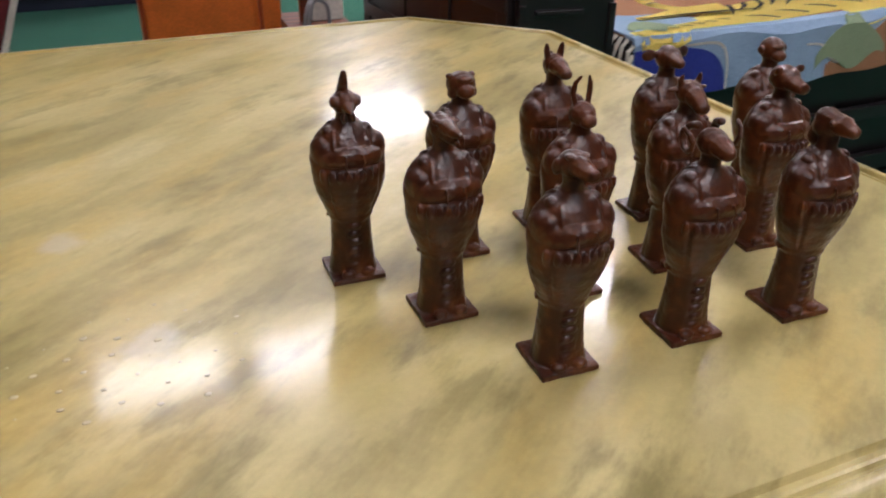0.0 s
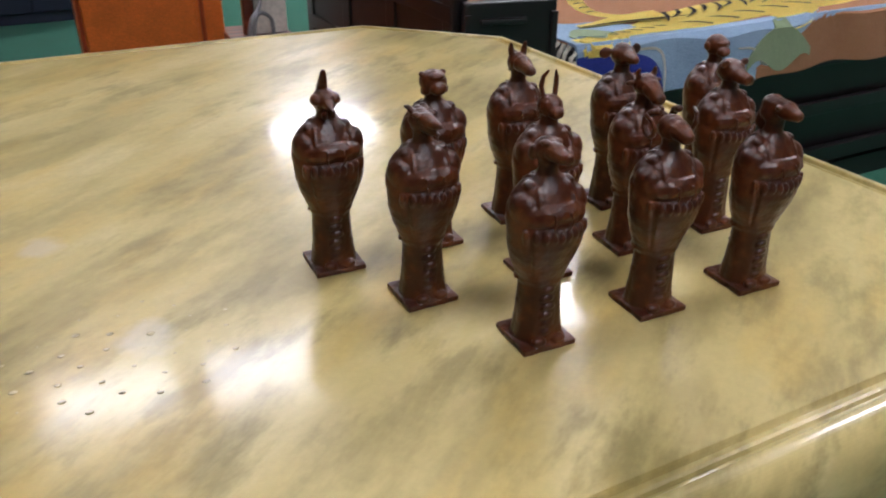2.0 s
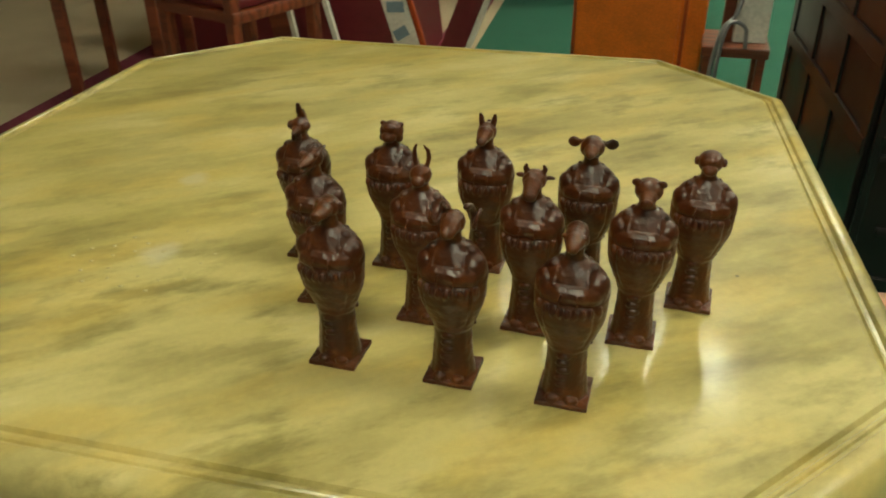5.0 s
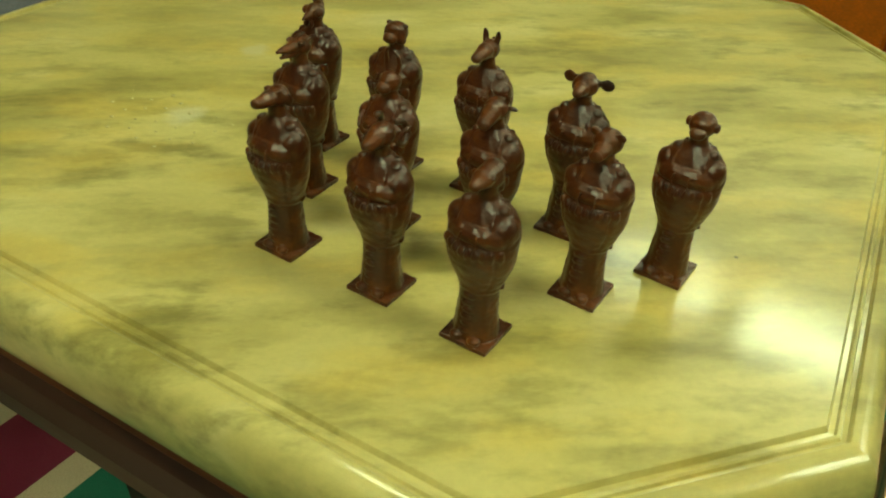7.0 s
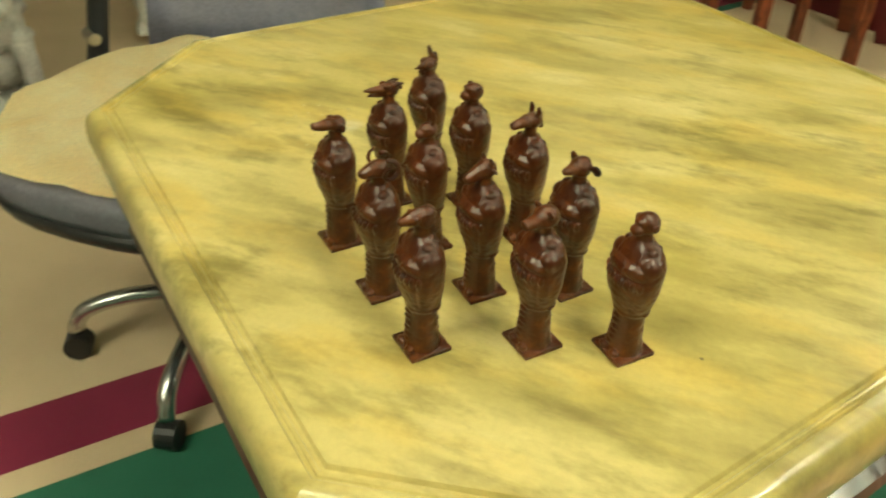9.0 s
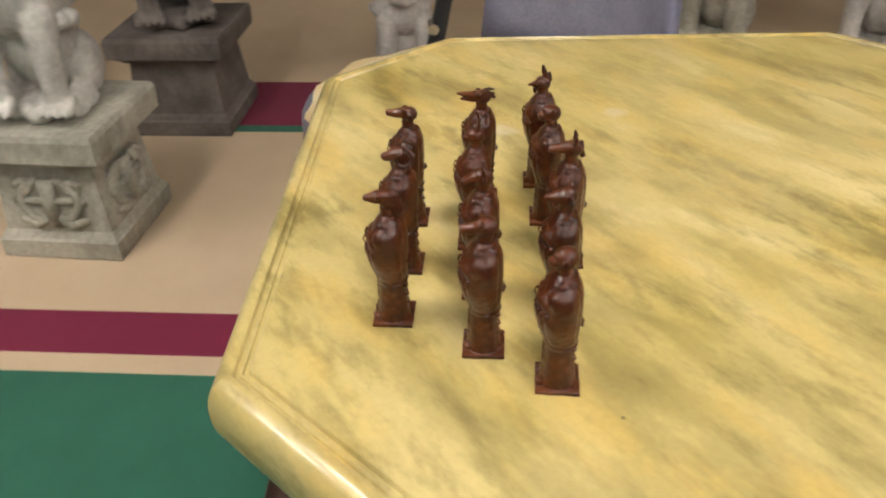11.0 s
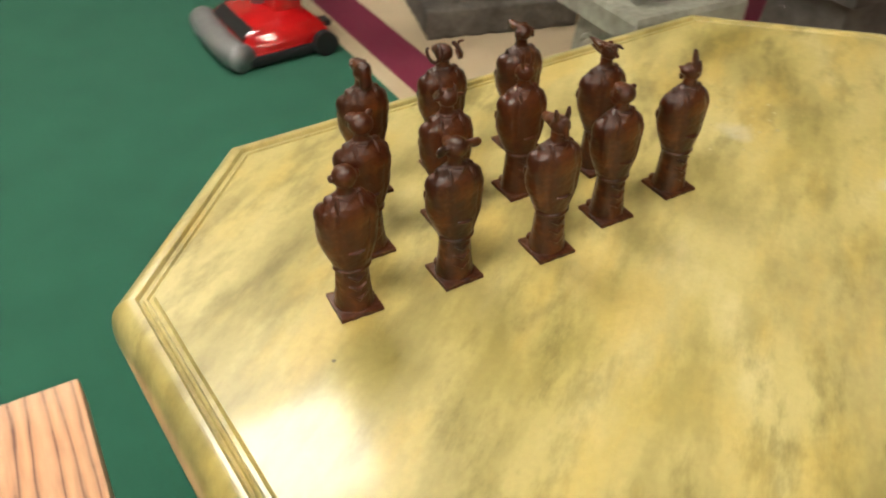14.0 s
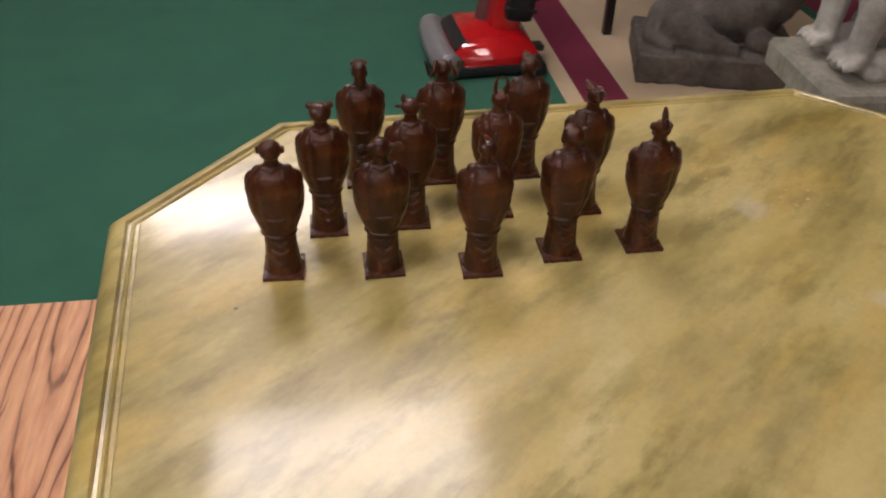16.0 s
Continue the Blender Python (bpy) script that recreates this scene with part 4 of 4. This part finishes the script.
def picture_rug():
    t = thing("picture_rug", "brown rug with yellow striped figure and blue water border", "rug")
    x0 = 0.775
    Z = 0.540

    def lay(u, v, up=0.0):
        """u along the bench, v from the hanging front edge backwards."""
        x = x0 + u
        y = 1.19 + 0.05 * u
        bend = 0.135
        wob = 0.006 * math.sin(u * 9) + 0.004 * math.sin(u * 23 + v * 8)
        if v < bend:
            return Vector((x, y + 0.02 + wob - 0.012 * (1 - v / bend) - up, Z - 0.004 - (bend - v) * 0.95 + wob))
        return Vector((x - 0.04 * (v - bend), y + 0.03 + (v - bend), Z + 0.003 + 0.003 * math.sin(u * 7 + v * 11) + up))

    def sheet(name, u0, u1, v0, v1, material, up=0.0, thick=0.007, shape=None, label="", nu=40, nv=14):
        bm = bmesh.new()
        rows = []
        for i in range(nu + 1):
            u = u0 + (u1 - u0) * i / nu
            a, b = (v0, v1) if shape is None else shape(i / nu)
            rows.append([bm.verts.new(lay(u, a + (b - a) * j / nv, up)) for j in range(nv + 1)])
        for i in range(nu):
            for j in range(nv):
                bm.faces.new((rows[i][j], rows[i + 1][j], rows[i + 1][j + 1], rows[i][j + 1]))
        bmesh.ops.remove_doubles(bm, verts=bm.verts[:], dist=0.0002)
        bmesh.ops.solidify(bm, geom=bm.faces[:], thickness=-thick)
        return part(name, bm, material, t, label)

    sheet("field", 0, 1.5, 0.165, 1.0, RUG_BROWN, label="brown woven field")
    sheet("field", -0.20, -0.001, 0.26, 1.0, RUG_BROWN, label="brown woven field")
    sheet("border", 0, 1.5, 0.0, 0.1635, RUG_BLUE, label="pale blue woven water border", nv=24)
    sheet("water_patch", 0.0, 0.42, 0.15, 0.4, RUG_BLUE, 0.004, 0.004, lambda s: (0.15, 0.40 - 0.20 * s + 0.012 * math.sin(s * 17)), "pale blue woven water")
    sheet("ground_patch", 0.58, 1.5, 0.0, 0.18, RUG_BROWN, 0.004, 0.004, lambda s: (0.0, 0.03 + 0.15 * min(1, s * 3)), "brown woven bank", nv=24)
    sheet("moss_patch", 0.54, 0.78, 0.0, 0.14, RUG_GREEN, 0.006, 0.004, lambda s: (0.03 + 0.02 * math.sin(s * 9), 0.06 + 0.08 * math.sin(s * math.pi)), "sage green woven patch", nv=20)
    sheet("moss_patch", 0.03, 0.16, 0.0, 0.14, RUG_GREEN, 0.006, 0.004, lambda s: (0.17 + 0.02 * math.sin(s * 9), 0.20 + 0.06 * math.sin(s * math.pi)), "sage green woven patch")
    sheet("pool", 0.0, 0.265, 0.0, 0.12, RUG_NAVY, 0.005, 0.004, lambda s: (0.0, 0.118 * max(0.0, 1 - s ** 5) ** 0.5 + 0.001), "deep blue woven pool", nv=20)

    def limb(name, pts, wide, material, up):
        pts = bow([(u, v, 0) for u, v in pts], 7)
        bm = bmesh.new()
        rows = []
        for i, p in enumerate(pts):
            d = (pts[min(i + 1, len(pts) - 1)] - pts[max(i - 1, 0)]).normalized()
            s = i / (len(pts) - 1)
            w = np.interp(s, np.linspace(0, 1, len(wide)), wide)
            k = Vector((-d.y, d.x, 0)) * w
            rows.append([bm.verts.new(lay(p.x + k.x * f, p.y + k.y * f, up)) for f in (-1, -0.4, 0.4, 1)])
        for a, b in zip(rows, rows[1:]):
            for j in range(3):
                bm.faces.new((a[j], b[j], b[j + 1], a[j + 1]))
        bmesh.ops.solidify(bm, geom=bm.faces[:], thickness=-0.004)
        return part(name, bm, material, t)

    limb("yellow_shape", [(0.26, 0.215), (0.42, 0.235), (0.65, 0.265), (0.90, 0.29), (1.20, 0.33)], [0.035, 0.075, 0.085, 0.10, 0.11, 0.08], RUG_YELLOW, 0.008)
    limb("yellow_shape", [(0.34, 0.20), (0.24, 0.185), (0.13, 0.170), (0.05, 0.150), (0.015, 0.143)], [0.045, 0.032, 0.024, 0.022, 0.026], RUG_YELLOW, 0.0095)
    limb("yellow_shape", [(0.40, 0.29), (0.28, 0.302), (0.19, 0.288), (0.115, 0.28)], [0.05, 0.034, 0.022, 0.012], RUG_YELLOW, 0.011)
    limb("yellow_shape", [(0.35, 0.31), (0.275, 0.345), (0.245, 0.42), (0.285, 0.53), (0.38, 0.64), (0.52, 0.66)], [0.022, 0.020, 0.022, 0.024, 0.022, 0.016], RUG_YELLOW, 0.0085)
    limb("yellow_shape", [(0.16, 0.155), (0.10, 0.128), (0.03, 0.130)], [0.016, 0.013, 0.016], RUG_YELLOW, 0.0105)
    limb("yellow_shape", [(0.86, 0.24), (0.78, 0.17), (0.66, 0.155)], [0.05, 0.035, 0.032], RUG_YELLOW, 0.0095)
    limb("yellow_shape", [(1.10, 0.36), (1.22, 0.42), (1.32, 0.40)], [0.09, 0.11, 0.08], RUG_YELLOW, 0.011)
    for k in range(16):
        u = 0.38 + k * 0.052
        c = 0.235 + 0.115 * (u - 0.42)
        limb("dark_stripe", [(u + 0.03, c + 0.075), (u + 0.012, c + 0.035 + 0.01 * (k % 2)), (u - 0.02 - 0.015 * (k % 3), c - 0.005 + 0.02 * (k % 2))], [0.008, 0.006, 0.001], RUG_BLACK, 0.0135)
        if k % 2:
            limb("dark_stripe", [(u + 0.02, c - 0.075), (u - 0.01, c - 0.045), (u - 0.05, c - 0.03)], [0.007, 0.006, 0.001], RUG_BLACK, 0.0135)
    for k in range(6):
        u = 0.10 + 0.045 * k
        limb("dark_stripe", [(u, 0.150 + 0.009 * k), (u - 0.018, 0.158 + 0.009 * k), (u - 0.034, 0.170 + 0.008 * k)], [0.004, 0.004, 0.001], RUG_BLACK, 0.0130)
        a = 0.40 + 0.045 * k
        m = 0.243 + 0.14 * max(0.0, (a - 0.42)) * 2.2
        limb("dark_stripe", [(m - 0.02, a - 0.004), (m, a), (m + 0.02, a - 0.006)], [0.002, 0.005, 0.002], RUG_BLACK, 0.0125)
    limb("dark_stripe", [(0.115, 0.266), (0.24, 0.272), (0.36, 0.262), (0.46, 0.250)], [0.003, 0.006, 0.006, 0.002], RUG_BLACK, 0.0140)
    limb("pale_outline", [(0.10, 0.122), (0.20, 0.121), (0.25, 0.105), (0.268, 0.06), (0.268, 0.0)], [0.002, 0.003, 0.0035, 0.003, 0.003], FRINGE, 0.0085)
    limb("pale_outline", [(0.50, 0.10), (0.56, 0.085), (0.60, 0.04), (0.64, 0.03)], [0.002, 0.003, 0.003, 0.002], FRINGE, 0.0095)
    # knotted ends on the left edge
    f = bmesh.new()
    for k in range(46):
        v = 0.0 + k * 0.022
        p = lay(0.0, v)
        rod([p, p + Vector((-0.012, 0, -0.012 - 0.004 * (k % 3))), p + Vector((-0.016 - 0.004 * (k % 2), 0.003 * (k % 3 - 1), -0.05 - 0.008 * (k % 4)))], [0.005, 0.006, 0.002], f, 5)
    part("fringe", f, FRINGE, t, "cream knotted fringe")


picture_rug()


# ---- orange cupboard and the things behind the table ----
def orange_cupboard():
    t = thing("orange_cupboard", "bright orange painted cupboard with a worn edge", "cupboard", pose(-0.025, 2.52, 0))
    part("body", block((0.43, 0.36, 1.15), (0, 0, 0), 0.006), ORANGE, t)
    part("door", block((0.33, 0.02, 1.05), (-0.035, -0.191, 0.05), 0.004), ORANGE, t)
    part("edge_strip", block((0.012, 0.012, 1.10), (0.148, -0.186, 0.02), 0.003), ORANGE_DARK, t, "darker worn seam")
    part("edge_strip", block((0.010, 0.012, 1.10), (-0.208, -0.186, 0.02), 0.003), ORANGE_DARK, t, "darker worn seam")


def wooden_stand():
    t = thing("wooden_stand", "small brown wooden stand with a post beside the cupboard", "stand", pose(0.285, 2.30, 0))
    part("top", block((0.20, 0.22, 0.03), (0, 0, 0.36), 0.004), SHOPWOOD, t)
    part("post", block((0.035, 0.035, 0.5), (-0.03, -0.02, 0.39), 0.006), SHOPWOOD, t)
    for x in (-0.08, 0.08):
        for y in (-0.09, 0.09):
            part("leg", block((0.025, 0.025, 0.36), (x, y, 0), 0.003), SHOPWOOD, t)


def cable():
    bm = rod(bow([(0.215, 2.14, 0.0), (0.215, 2.14, 0.30), (0.235, 2.15, 0.45), (0.27, 2.17, 0.50), (0.29, 2.20, 0.62)]), 0.007, n=8)
    rod(bow([(0.235, 2.12, 0.0), (0.232, 2.13, 0.32), (0.25, 2.14, 0.47), (0.30, 2.17, 0.46), (0.31, 2.18, 0.395)]), 0.006, bm, 8)
    tagged(part("cable", bm, SILVER, None, "", True), "two grey cables hanging beside the stand", "cable")


def carton(name, size, m, material, label, category):
    t = thing(name, label, category, m)
    part("box", block(size, (0, 0, 0), 0.003), material, t)
    part("flap", block((size[0] * 0.98, size[1] * 0.49, 0.003), (0, size[1] * 0.25, size[2] + 0.0005), 0.001, (2, 0, 0)), material, t)
    return t


# Added block for the dark navy area beyond the carpet; its doors are made up.
def navy_block():
    t = thing("navy_block", "low dark navy block with doors, added on the green carpet", "cupboard", pose(-0.42, 4.75, 0, 0, 0, 3))
    part("body", block((1.0, 0.40, 0.95), (0, 0, 0), 0.006), NAVY, t)
    for s in (-1, 1):
        d = part("door", block((0.47, 0.018, 0.84), (s * 0.242, -0.209, 0.06), 0.004), NAVY, t)
        part("handle", rod([(s * 0.04, -0.228, 0.50), (s * 0.04, -0.228, 0.60)], 0.006), CHROME, d, "slim metal handle")


NAVY = plain("navy_tone", (0.010, 0.014, 0.034), 0.5)
orange_cupboard()
navy_block()
wooden_stand()
cable()
carton("paper_box", (0.10, 0.12, 0.16), pose(0.325, 2.32, 0.391), PAPER, "cream paper box standing on the wooden stand", "box")
carton("cardboard_box", (0.26, 0.24, 0.62), pose(0.84, 2.42, 0.0, 0, 0, -3), COVER_TAN, "tall plain tan cardboard box behind the black bench", "box")
blue = carton("carton", (0.40, 0.30, 0.22), pose(-0.75, -3.55, 0, 0, 0, 20), PAPER, "white carton with blue printing on the carpet", "box")
for k in range(3):
    part("print", block((0.06, 0.004, 0.14), (-0.13 + 0.13 * k, 0.152, 0.04), 0.001), COVER_BLUE, blue, "blue printed panel")


def side_table():
    t = thing("side_table", "small black side table with slim legs on beige carpet", "table", pose(-1.16, -2.38, 0))
    part("top", block((0.50, 0.52, 0.03), (0, 0, 0.52), 0.005), BLACK, t)
    for x in (-0.22, 0.22):
        for y in (-0.23, 0.23):
            part("leg", block((0.032, 0.032, 0.52), (x, y, 0), 0.004, taper=0.9), BLACK, t)


side_table()


def book_table():
    t = thing("draped_table", "low display table draped with dark maroon cloth", "table", pose(-1.66, 3.15, 0, 0, 0, 4))
    q = [(-0.62, -0.25), (0.62, -0.25), (0.62, 0.25), (-0.62, 0.25)]
    part("cloth", rings(q, [(-0.03, 0.0), (-0.012, 0.2), (0.0, 0.42), (0.008, 0.435), (0.02, 0.44)]), COVER_RED, t, "dark maroon cloth")
    part("rail", block((1.2, 0.03, 0.05), (0, -0.20, 0.441), 0.004), SHOPWOOD, t)


book_table()
for k, (x, w, h, m) in enumerate(((-2.17, 0.20, 0.28, COVER_RED), (-1.94, 0.17, 0.25, PAPER), (-1.73, 0.20, 0.27, COVER_TAN), (-1.51, 0.17, 0.26, PAPER), (-1.29, 0.20, 0.28, COVER_RED), (-1.11, 0.12, 0.24, PAPER))):
    t = thing("album", ("cream" if m is PAPER else "maroon" if m is COVER_RED else "tan") + " bound album leaning on the draped table", "book", pose(x, 3.13 + 0.02 * (k % 2), 0.447, -14, 12 * (-1) ** k, 5), "albums on the draped table")
    part("pages", block((w - 0.01, 0.02, h - 0.01), (0, 0, 0.005), 0.001), PAPER, t, "cream page block")
    for s in (-1, 1):
        part("cover", block((w, 0.003, h), (0, s * 0.0118, 0), 0.001), m, t)


def leaning_board(x, y, tilt, w, h, face, edge, label):
    """A board on its lower edge, tipped sideways against its neighbours."""
    t = thing("picture_board", label, "picture", pose(x, y, 0.0, 0, tilt, 0) @ pose(0, 0, 0.5 * w * abs(math.sin(radians(tilt)))), "boards leaning behind the table")
    part("board", block((w, 0.016, h), (0, 0, 0), 0.002), face, t)
    part("edge", block((0.022, 0.024, h), (w / 2 + 0.0125, 0, 0), 0.003), edge, t, "coloured edge strip")
    if face is PAPER:
        for k in range(5):
            part("print", block((w * (0.5 + 0.1 * (k % 3)), 0.003, 0.045), (-w * 0.05, -0.0098, 0.06 + 0.11 * k), 0.001, (0, 14 * (-1) ** k, 0)), COVER_GREY, t, "blue-grey printed patch")


leaning_board(-0.95, 2.82, -17, 0.11, 0.66, PAPER, ORANGE_DARK, "white printed board with orange edge leaning behind the table")
leaning_board(-0.86, 2.84, 22, 0.10, 0.62, COVER_RED, PAPER, "maroon board with pale edge leaning behind the table")
leaning_board(-1.34, 2.78, -14, 0.12, 0.60, COVER_RED, PAPER, "maroon board with pale edge leaning behind the table")
leaning_board(-1.52, 2.76, -9, 0.09, 0.60, SHOPWOOD, FRINGE, "red-brown wooden board with cream edge leaning behind the table")


def shop_chair(x, y, turn):
    t = thing("wooden_chair", "red-brown wooden chair with slatted back and maroon seat", "chair", pose(x, y, 0, 0, 0, turn), "wooden chairs")
    part("seat", block((0.42, 0.42, 0.04), (0, 0, 0.42), 0.01), SHOPWOOD, t)
    part("cushion", block((0.38, 0.38, 0.04), (0, 0, 0.461), 0.016), COVER_RED, t, "maroon cushion")
    for sx in (-1, 1):
        part("leg", block((0.04, 0.04, 0.42), (sx * 0.18, -0.18, 0), 0.005), SHOPWOOD, t)
        part("back_post", block((0.04, 0.04, 0.98), (sx * 0.18, 0.19, 0), 0.005), SHOPWOOD, t)
    for k in range(4):
        part("slat", block((0.05, 0.016, 0.42), (-0.12 + 0.08 * k, 0.19, 0.48), 0.004), SHOPWOOD, t)
    part("top_rail", block((0.40, 0.03, 0.06), (0, 0.19, 0.90), 0.008), SHOPWOOD, t)


shop_chair(-1.42, 2.22, 160)
shop_chair(-2.05, 2.40, 195)


def water_drops():
    bm = bmesh.new()
    v, f = BALLS[2]
    for k in range(34):
        a, r = k * 2.399, 0.052 * math.sqrt((k + 0.5) / 34)
        x, y, q = -0.285 + r * math.cos(a) * 1.3, 0.075 + r * math.sin(a), 0.0006 + 0.0013 * ((k * 7) % 11) / 11
        vs = [bm.verts.new((x + p[0] * q * 1.3, y + p[1] * q, TOP_Z + 0.0003 + max(p[2], 0) * q * 0.22)) for p in v]
        for g in f:
            bm.faces.new([vs[i] for i in g])
    ob = part("dried_drops", bm, DROPS, None, "", True)
    tagged(ob, "scattered dried drops on the polished marble", "stain", kind="stuff")


DROPS = plain("glossy_film", (0.60, 0.52, 0.32), 0.12)
water_drops()
